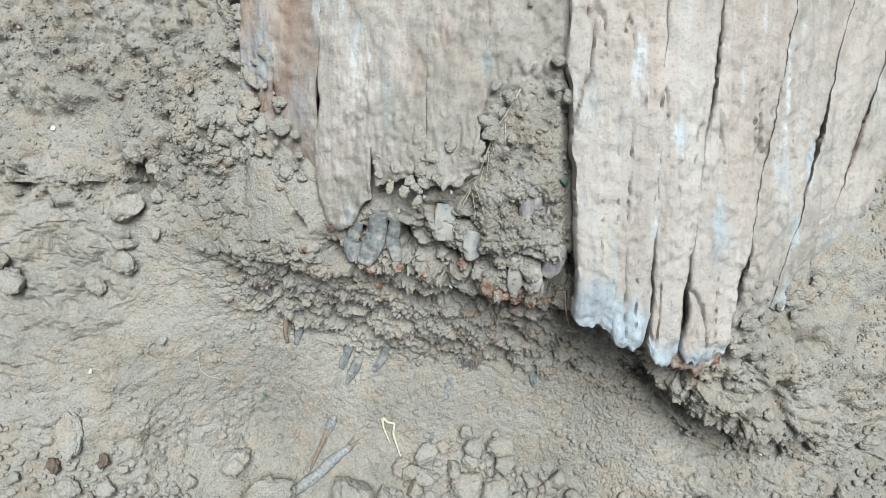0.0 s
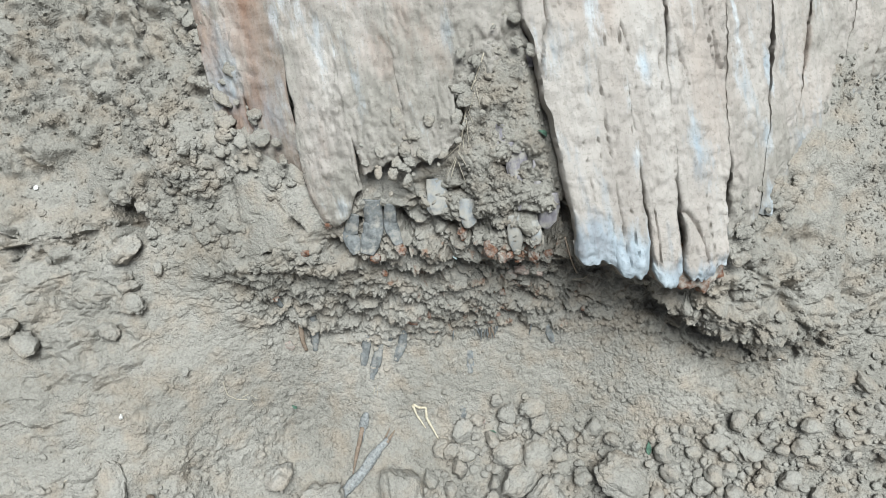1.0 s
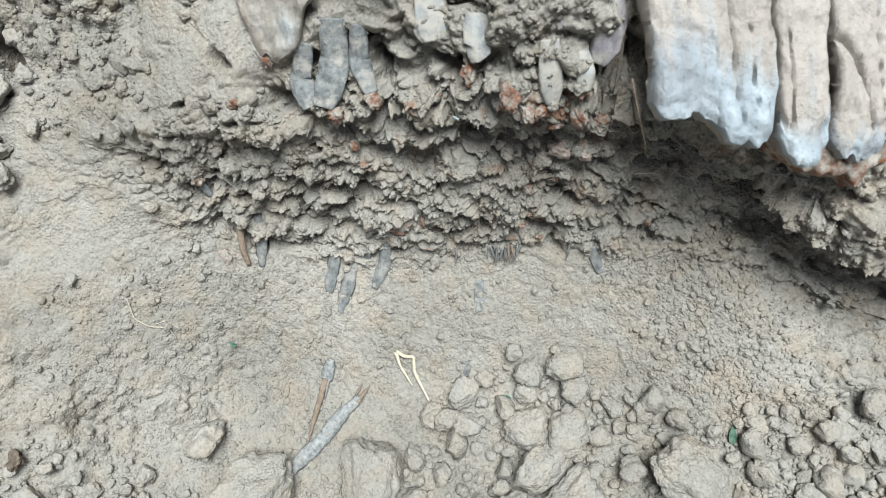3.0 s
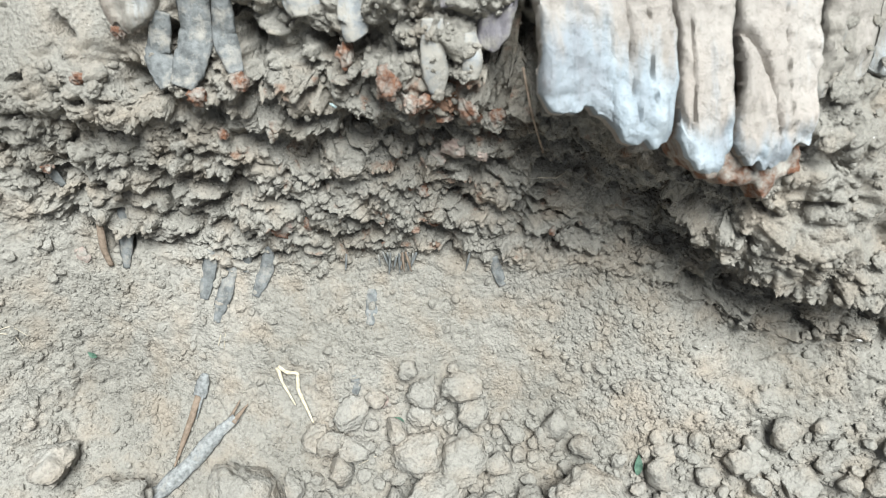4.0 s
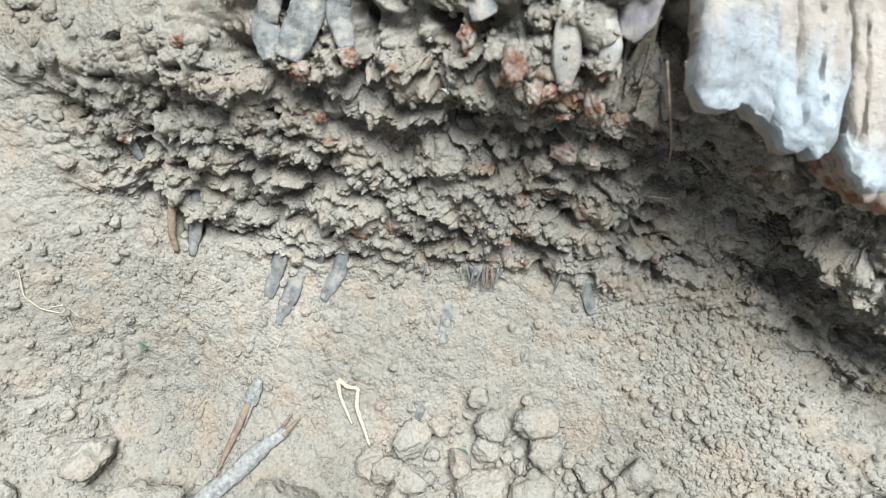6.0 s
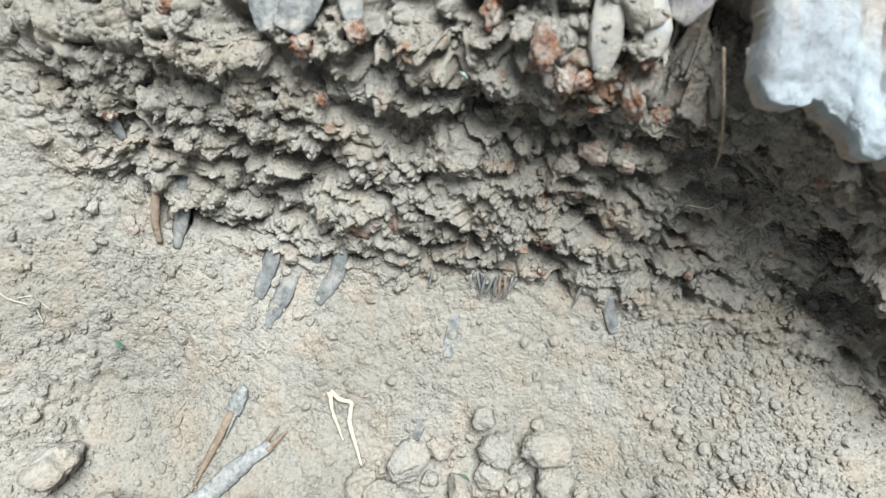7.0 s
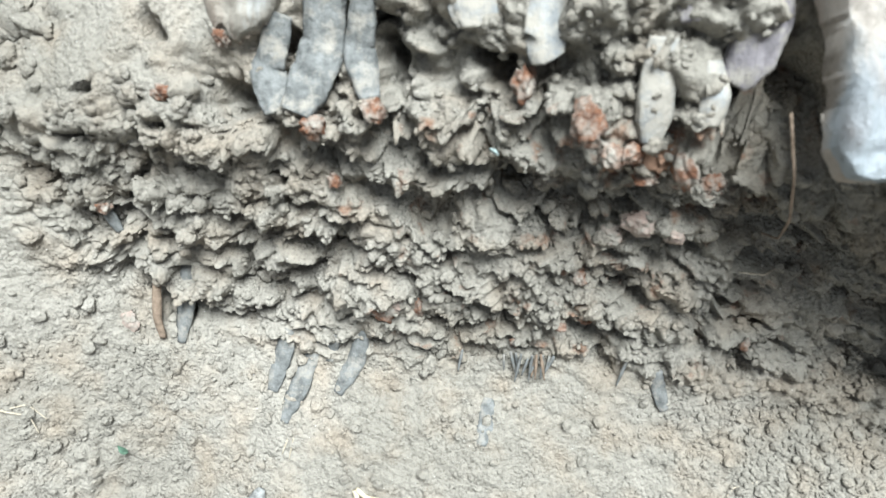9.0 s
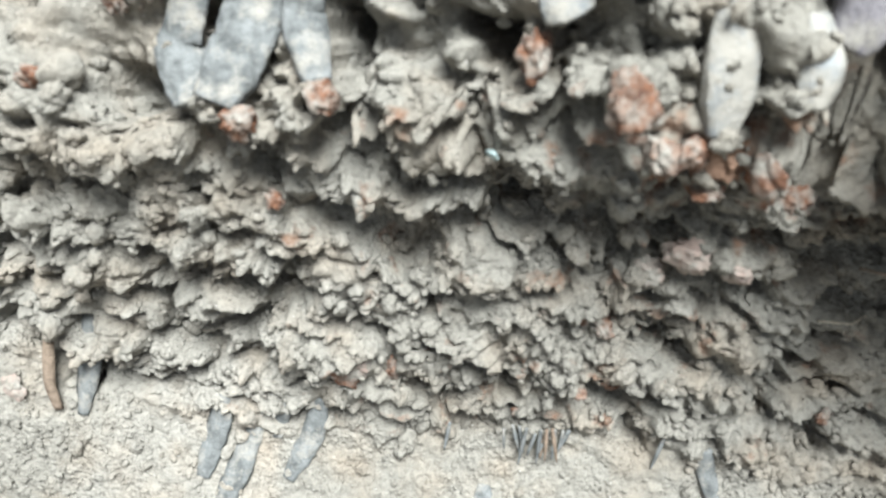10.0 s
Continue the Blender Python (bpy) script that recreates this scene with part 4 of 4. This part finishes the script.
for x, y, z, half in ((-0.327, 0.393, 0.193, 0.017), (-0.346, 0.384, 0.165, 0.015), (-0.342, 0.366, 0.158, 0.013), (-0.339, 0.348, 0.152, 0.015), (-0.325, 0.433, 0.215, 0.012),
                      (-0.310, 0.425, 0.215, 0.010), (-0.446, 0.325, 0.157, 0.020), (-0.465, 0.345, 0.170, 0.016), (-0.368, 0.330, 0.150, 0.012), (-0.300, 0.375, 0.18, 0.009)):
    clod(x, y, half, z=z, label="dry soil clod lodged in a gully of the bank", group="clods in the gully")


# ---- splinters, roots and straws ----
def sweep(points, widths, flat=1.0, seed=0, ring=10, step=0.002, rough=0.12, lift=0.0, up=(0, -0.4, 0.9), mat=None, name="splinter", bare=None):
    """A stalk or sliver along points, with its widths, flattened along up."""
    pts = np.array(points, float)
    if len(pts) == 2:
        pts = np.array([pts[0], pts.mean(0), pts[1]])
    d = np.r_[0, np.cumsum(np.linalg.norm(np.diff(pts, axis=0), axis=1))]
    n = max(6, int(d[-1] / step))
    s = np.linspace(0, d[-1], n)
    line = np.stack([np.interp(s, d, pts[:, k]) for k in range(3)], 1)
    for _ in range(max(1, n // 12)):
        line[1:-1] = 0.5 * line[1:-1] + 0.25 * (line[:-2] + line[2:])
    r = np.interp(s, np.linspace(0, d[-1], len(widths)), widths) / 2
    t = np.gradient(line, axis=0)
    t /= np.linalg.norm(t, axis=1, keepdims=True)
    u = np.array(up, float)
    side = np.cross(t, u)
    side /= np.linalg.norm(side, axis=1, keepdims=True)
    high = np.cross(side, t)
    line = line + high * lift
    a = np.linspace(0, 2 * math.pi, ring, endpoint=False)
    q = line[:, None] + (np.cos(a)[None, :, None] * side[:, None] + flat * np.sin(a)[None, :, None] * high[:, None]) * r[:, None, None]
    size = np.array([0.004, 0.004, 0.004]) if flat == 1.0 else np.array([0.003, 0.02, 0.02])
    q = q + (q - line[:, None]) * (rough * 2 * fbm(q.reshape(-1, 3), size, 3, seed).reshape(n, ring))[..., None]
    if flat < 1.0:
        turn_ = np.stack([np.cos(a) * 3 + 0 * s[:, None], np.sin(a) * 3 + 0 * s[:, None], s[:, None] / 0.03 + 0 * a], -1)
        groove = np.abs(value_noise(turn_.reshape(-1, 3), 1.0, seed + 30)).reshape(n, ring)
        q = q + (q - line[:, None]) * (0.35 * groove - 0.15)[..., None]
    q = np.concatenate([line[:1, None].repeat(ring, 1), q, line[-1:, None].repeat(ring, 1)], 0)
    me = sheet(name, q, mat, close_u=True)
    if bare is not None:
        mark(me, "bare", np.full((n + 2) * ring, bare[0]))
        mark(me, "rust", np.full((n + 2) * ring, bare[1]))
    return me


def thing(name, me, label, category, group=""):
    """A single mesh as a thing, with its origin at its own middle."""
    v = np.empty(len(me.vertices) * 3, np.float32)
    me.vertices.foreach_get("co", v)
    c = Vector(v.reshape(-1, 3).mean(0).tolist())
    me.transform(Matrix.Translation(-c))
    ob = new(name, me)
    ob.matrix_basis = Matrix.Translation(c)
    return tagged(ob, label, category, group)


def laid(points, lift=0.0):
    return [tuple(snap(p)[0] + Vector((0, 0, lift))) for p in points]


# two old sticks on the ground
stick = new("stick")
stick.matrix_basis = Matrix.Translation((-0.14, 0.21, -0.01))
tagged(stick, "short weathered grey stick splintered into thin prongs", "stick", "grey sticks")
part("shaft", sweep(laid([(-0.127, 0.236, 0.0), (-0.137, 0.221, -0.012)]), (0.005, 0.011, 0.012, 0.010), 0.5, 3, ring=20, lift=0.002, mat=GREY_WOOD), stick)
part("prong", sweep(laid([(-0.136, 0.222, -0.011), (-0.148, 0.198, -0.022), (-0.158, 0.174, -0.03)]), (0.0065, 0.005, 0.004, 0.0015), 0.7, 5, lift=0.003, mat=TAN_BARK), stick, "thin brown prong")
part("prong", sweep(laid([(-0.134, 0.221, -0.011), (-0.140, 0.205, -0.018)]), (0.003, 0.002, 0.0008), 0.8, 6, lift=0.0025, mat=GREY_WOOD), stick)
stick = new("stick")
stick.matrix_basis = Matrix.Translation((-0.13, 0.185, -0.02))
tagged(stick, "curved weathered grey stick with a split end", "stick", "grey sticks")
part("shaft", sweep(laid([(-0.108, 0.203, -0.018), (-0.126, 0.190, -0.024), (-0.150, 0.172, -0.03), (-0.176, 0.152, -0.036)]), (0.007, 0.011, 0.0125, 0.013, 0.011), 0.62, 8, ring=20, lift=0.004, mat=GREY_WOOD), stick)
part("prong", sweep(laid([(-0.110, 0.201, -0.018), (-0.098, 0.210, -0.014)]), (0.005, 0.003, 0.001), 0.7, 9, lift=0.004, mat=TAN_BARK), stick, "brown splintered tip")
part("prong", sweep(laid([(-0.112, 0.204, -0.018), (-0.103, 0.212, -0.012)]), (0.003, 0.002, 0.001), 0.7, 10, lift=0.003, mat=TAN_BARK), stick, "brown splintered tip")

# the forked root
root = new("root")
root.matrix_basis = Matrix.Translation((-0.065, 0.22, 0.0))
tagged(root, "small pale forked dry root lying on dust", "root")
part("strand", sweep(laid([(-0.072, 0.233, 0.003), (-0.070, 0.222, -0.006), (-0.067, 0.213, -0.01), (-0.062, 0.205, -0.014)]), (0.0035, 0.0024, 0.002, 0.0012), 1, 1, step=0.001, lift=0.003, rough=0.2, mat=ROOT), root)
part("strand", sweep(laid([(-0.072, 0.232, 0.003), (-0.064, 0.227, 0.0), (-0.058, 0.226, -0.001), (-0.059, 0.214, -0.01), (-0.050, 0.192, -0.02)]), (0.003, 0.0028, 0.003, 0.0024, 0.0014), 1, 2, step=0.001, lift=0.0035, rough=0.2, mat=ROOT), root)
for pts, w, label in (
    ([(-0.272, 0.279, 0.080), (-0.271, 0.266, 0.066), (-0.262, 0.263, 0.058), (-0.252, 0.262, 0.050), (-0.246, 0.256, 0.040)], 0.0013, "thin pale rootlet curled on the soil slope"),
    ([(-0.264, 0.262, 0.058), (-0.252, 0.268, 0.055), (-0.245, 0.262, 0.044)], 0.0010, "thin pale rootlet curled on the soil slope"),
    ([(0.138, 0.221, 0.010), (0.145, 0.226, 0.014), (0.155, 0.230, 0.018)], 0.0011, "short pale rootlet on fine soil"),
    ([(0.130, 0.288, 0.134), (0.142, 0.287, 0.130), (0.156, 0.290, 0.131)], 0.0011, "short pale rootlet in the undercut"),
    ([(0.330, 0.205, 0.055), (0.338, 0.202, 0.075)], 0.0016, "short pale straw stuck in the soil"),
    ([(-0.445, 0.204, 0.080), (-0.417, 0.216, 0.086)], 0.0018, "short dry twig on the dusty slope"),
    ([(-0.109, 0.262, 0.020), (-0.114, 0.252, 0.010)], 0.0012, "short dry straw on fine soil"),
    ([(-0.107, 0.258, 0.018), (-0.110, 0.250, 0.008)], 0.0010, "short dry straw on fine soil"),
    ([(-0.02, 0.158, -0.026), (0.0, 0.157, -0.024)], 0.0010, "short dry straw among the clods"),
):
    thing("rootlet", sweep(laid(pts), (w * 0.7, w, w, w * 0.5), 1, 4, ring=6, step=0.0012, lift=w * 0.7, mat=STRAW), label, "root", "loose rootlets")
thing("hanging_rootlet", sweep([(0.111, 0.279, 0.240), (0.114, 0.264, 0.222), (0.120, 0.262, 0.200), (0.126, 0.270, 0.178), (0.128, 0.284, 0.165)], (0.0014, 0.0012, 0.0011, 0.0008), 1, 3, ring=7, mat=TAN_BARK),
      "thin pale rootlet hanging in the dark hollow", "root")

# the dry grass head on the log
grass = new("dry_grass")
grass.matrix_basis = Matrix.Translation((0.05, 0.39, 0.33))
tagged(grass, "dry straw-coloured grass stalk with a feathery head", "grass")
stalk = [(0.079, 0.437, 0.362), (0.061, 0.411, 0.340), (0.049, 0.392, 0.324), (0.031, 0.364, 0.303), (0.021, 0.346, 0.277)]
part("stem", sweep(laid(stalk, 0.004), (0.0012, 0.0016, 0.0017, 0.0014, 0.0008), 1, 5, ring=6, mat=STRAW), grass)
for k in range(12):
    f = 0.38 + 0.6 * k / 12
    x, y, z = (np.interp(f, np.linspace(0, 1, 5), [q[i] for q in stalk]) for i in range(3))
    a = (1 if k % 2 else -1) * RNG.uniform(0.25, 0.6)
    far = RNG.uniform(0.012, 0.024)
    tip_ = (x - 0.45 * far + a * far, y - 0.9 * far, z - 0.55 * far)
    part("sprig", sweep(laid([(x, y, z), tip_], 0.0045), (0.0007, 0.0006, 0.0004), 1, k, ring=5, step=0.003, mat=STRAW), grass)

# slivers of grey wood lying at the foot of the face
for a, b, w, flat, mat, label in (
    ((-0.106, 0.302, 0.068), (-0.119, 0.276, 0.040), 0.0105, 0.4, SLATE, "dusty slate-grey wood sliver half buried at the foot"),
    ((-0.092, 0.299, 0.058), (-0.113, 0.262, 0.028), 0.0110, 0.5, SLATE, "slate-grey pointed wood sliver on fine dust"),
    ((-0.063, 0.298, 0.070), (-0.080, 0.273, 0.040), 0.0115, 0.45, SLATE, "slate-grey wood sliver pointing out of the face"),
    ((-0.076, 0.301, 0.066), (-0.084, 0.290, 0.052), 0.008, 0.5, SLATE, "short slate-grey wood sliver at the foot"),
    ((0.008, 0.268, 0.041), (0.003, 0.247, 0.024), 0.0095, 0.35, SLATE, "faint grey wood sliver nearly buried in dust"),
    ((-0.012, 0.222, -0.006), (-0.016, 0.206, -0.014), 0.0075, 0.35, SLATE, "faint grey wood sliver nearly buried in dust"),
    ((0.098, 0.270, 0.066), (0.104, 0.252, 0.048), 0.0090, 0.5, SLATE, "dark grey wood chip under the ledge"),
    ((-0.160, 0.328, 0.098), (-0.168, 0.300, 0.064), 0.0095, 0.6, SLATE, "curled slate-grey wood strip beside a brown one"),
    ((-0.195, 0.338, 0.150), (-0.188, 0.330, 0.130), 0.006, 0.5, SLATE, "small blue-grey splinter in a crevice"),
):
    m1, m2 = Vector(a), Vector(b)
    thing("wood_sliver", sweep(laid([a, (m1 + m2) / 2, b]), (w * 0.6, w, w * 1.05, w * 0.95, w * 0.6), flat, int(w * 1e5), ring=14, step=0.0012, lift=-w * 0.02, rough=0.10, mat=mat), label, "wood sliver", "grey wood slivers")
thing("bark_strip", sweep([(-0.171, 0.332, 0.108), (-0.175, 0.318, 0.098), (-0.1785, 0.305, 0.080), (-0.178, 0.300, 0.068)], (0.004, 0.0048, 0.005, 0.0042), 0.6, 3, ring=10, lift=0.001, mat=TAN_BARK),
      "curved tan strip of bark leaning on the foot", "bark strip")

# slivers that stick out of the lip
for a, b, w, flat, mat, label in (
    ((0.066, 0.303, 0.258), (0.069, 0.280, 0.222), 0.0125, 0.5, PALE_WOOD, "pale blue-grey tongue of wood sticking out of the lip"),
    ((0.088, 0.297, 0.252), (0.087, 0.277, 0.230), 0.009, 0.5, PALE_WOOD, "small pale grey tongue of wood in the lip"),
    ((0.026, 0.326, 0.264), (0.019, 0.303, 0.240), 0.016, 0.5, PALE_WOOD, "whitish broken wood end in the lip"),
    ((0.100, 0.312, 0.272), (0.104, 0.288, 0.250), 0.015, 0.5, PURPLE, "purplish grey wood end beside the hollow"),
    ((-0.082, 0.352, 0.240), (-0.094, 0.326, 0.206), 0.014, 0.45, SLATE, "grey splintered wood sheet in the lip"),
    ((-0.060, 0.358, 0.252), (-0.077, 0.324, 0.210), 0.020, 0.4, SLATE, "broad bluish-grey splintered wood sheet in the lip"),
    ((-0.043, 0.352, 0.250), (-0.044, 0.324, 0.226), 0.012, 0.6, SLATE, "narrow grey wood rib in the lip"),
    ((0.001, 0.352, 0.268), (-0.001, 0.330, 0.248), 0.018, 0.35, PALE_WOOD, "small pale blue wood tab in the soil"),
    ((0.082, 0.358, 0.300), (0.080, 0.308, 0.262), 0.018, 0.45, PURPLE, "ribbed purplish-grey wood block in the soil"),
    ((0.067, 0.372, 0.306), (0.064, 0.350, 0.288), 0.012, 0.5, PURPLE, "small ribbed purplish wood piece in the soil"),
    ((0.098, 0.338, 0.286), (0.095, 0.306, 0.262), 0.010, 0.5, PURPLE, "narrow grey wood splinter in the soil"),
    ((0.103, 0.450, 0.372), (0.098, 0.408, 0.338), 0.012, 0.4, PURPLE, "dark purple-grey streak of old wood in the soil"),
):
    m1, m2 = Vector(a), Vector(b)
    thing("wood_tongue", sweep(laid([a, (m1 + m2) / 2, b]), (w * 0.8, w, w * 1.05, w * 1.1, w * 0.75), flat * 0.75, int(w * 1e5), ring=22, step=0.0011, lift=-0.0005, rough=0.13, mat=mat), label, "wood piece", "wood ends in the lip")

# a brush of thin dark needles at the foot
for k in range(15):
    x = RNG.choice((RNG.uniform(0.014, 0.046), RNG.uniform(0.020, 0.040), RNG.uniform(-0.006, 0.085)))
    long = RNG.uniform(0.010, 0.020)
    spot = snap((x, 0.286 - 0.12 * x, 0.060))[0] + Vector((0, -0.004, 0.002))
    top_ = spot + Vector((RNG.uniform(-0.002, 0.002), 0.002, 0.4 * long))
    tip_ = spot + Vector((RNG.uniform(-0.005, 0.004), -0.3 * long, -0.5 * long))
    thing("needle", sweep([tuple(top_), tuple(tip_)], (0.0014, 0.0020, 0.0016, 0.0006), 0.6, k, ring=6, step=0.0012, mat=TAN_BARK if k % 5 == 2 else SLATE), "thin dark wood needle standing at the foot", "wood needle", "wood needles")


def fragment(name, p, half, mat, label, category, group, flat=0.6, k=0, out=0.12):
    """A rough chip that sits in or on the soil."""
    v, f = lump_verts(4, 900 + k, 4, 0.5)
    spot, n = snap(p)
    turn = n.to_track_quat("Z", "Y").to_matrix().to_4x4() @ pose(0, 0, 0, RNG.uniform(-25, 25), RNG.uniform(-25, 25), RNG.uniform(0, 360))
    ob = new(name, raw_mesh(name, v, f, mat))
    ob.matrix_world = Matrix.Translation(spot + n * half * out) @ turn @ Matrix.Diagonal((half, half * RNG.uniform(0.6, 0.9), half * flat, 1))
    return tagged(ob, label, category, group)


rusty = "rusty orange-brown wood fragment in the soil face"
for k, (x, y, z, half) in enumerate(((0.043, 0.281, 0.236, 0.0085), (0.051, 0.278, 0.222, 0.007), (0.080, 0.284, 0.206, 0.008), (0.102, 0.294, 0.186, 0.006), (-0.049, 0.308, 0.089, 0.0075), (-0.032, 0.309, 0.085, 0.0065),
                                     (-0.110, 0.357, 0.228, 0.005), (-0.136, 0.343, 0.209, 0.0065), (-0.069, 0.322, 0.205, 0.006), (-0.040, 0.316, 0.222, 0.006), (0.018, 0.306, 0.236, 0.007))):
    fragment("wood_fragment", (x, y, z), half, RUST, rusty, "wood fragment", "rusty fragments", k=k)
for k, (x, y, z, half) in enumerate(((0.046, 0.281, 0.092, 0.004), (0.021, 0.286, 0.070, 0.004), (0.047, 0.303, 0.123, 0.006), (-0.066, 0.317, 0.172, 0.004), (-0.190, 0.331, 0.142, 0.006), (0.139, 0.266, 0.095, 0.004),
                                     (0.062, 0.282, 0.214, 0.006), (0.070, 0.292, 0.196, 0.006), (0.088, 0.293, 0.19, 0.006), (0.055, 0.30, 0.115, 0.005), (0.06, 0.287, 0.09, 0.004))):
    fragment("wood_fragment", (x, y, z), half, RUST, rusty, "wood fragment", "rusty fragments", k=30 + k)
for k, (x, y, z, half) in enumerate(((0.076, 0.298, 0.161, 0.009), (0.094, 0.293, 0.156, 0.006), (-0.044, 0.305, 0.094, 0.006), (0.066, 0.298, 0.150, 0.006))):
    fragment("wood_fragment", (x, y, z), half, PINK, "pinkish wood fragment embedded in the soil face", "wood fragment", "pinkish fragments", k=60 + k)
fragment("wood_chip", (-0.196, 0.304, 0.078), 0.006, PINK, "small flat reddish chip on the dust", "wood chip", "", 0.3, 70)
fragment("pebble", (0.002, 0.199, -0.016), 0.0085, PINK, "smooth pinkish pebble against the clods", "pebble", "", 0.7, 71)
fragment("flake", (0.001, 0.292, 0.200), 0.003, TEAL, "tiny pale teal flake on the soil face", "flake", "", 0.3, 72, 0.6)
for k, (x, y, z) in enumerate(((-0.416, 0.167, 0.051), (-0.369, 0.174, 0.041), (-0.340, 0.135, -0.001))):
    fragment("pebble", (x, y, z), 0.009, BROWN, "small brown pebble among soil crumbs", "pebble", "brown pebbles", 0.75, 75 + k, 0.5)
for k, (x, y, z) in enumerate(((-0.410, 0.469, 0.244), (-0.374, 0.251, 0.106), (0.347, 0.181, 0.038))):
    fragment("shell_bit", (x, y, z), 0.0026, SHELL, "tiny bright white shell fragment on the soil", "shell bit", "shell bits", 0.45, 80 + k, 0.7)


def leaf(p, long, wide, turn, label):
    """A small curled leaf."""
    spot, n = snap(p)
    t, w = np.linspace(0, 1, 12)[:, None], np.linspace(-1, 1, 7)
    half = wide * np.sin(math.pi * t ** 0.8) * 0.5
    q = np.stack([w * half, long * (t - 0.5) + 0 * w, 0.25 * long * t * (1 - t) * 2 + 0.4 * np.abs(w) * half], -1)
    top = sheet("leaf", np.concatenate([q, (q - (0, 0, 0.0004))[::-1]], 0), LEAF)
    ob = new("leaf", top)
    ob.matrix_world = Matrix.Translation(spot + n * 0.002) @ n.to_track_quat("Z", "Y").to_matrix().to_4x4() @ pose(0, 0, 0, 0, 0, turn)
    tagged(ob, label, "leaf", "green leaves")


leaf((0.012, 0.183, -0.018), 0.014, 0.010, 60, "small dark green leaf caught between clods")
leaf((0.190, 0.130, -0.028), 0.016, 0.006, 5, "narrow grey-green leaf among crumbs")
leaf((-0.210, 0.254, 0.015), 0.008, 0.004, 30, "tiny yellow-green leaf on the dust")
leaf((0.099, 0.358, 0.300), 0.014, 0.005, 20, "small grey-green leaf on the log")
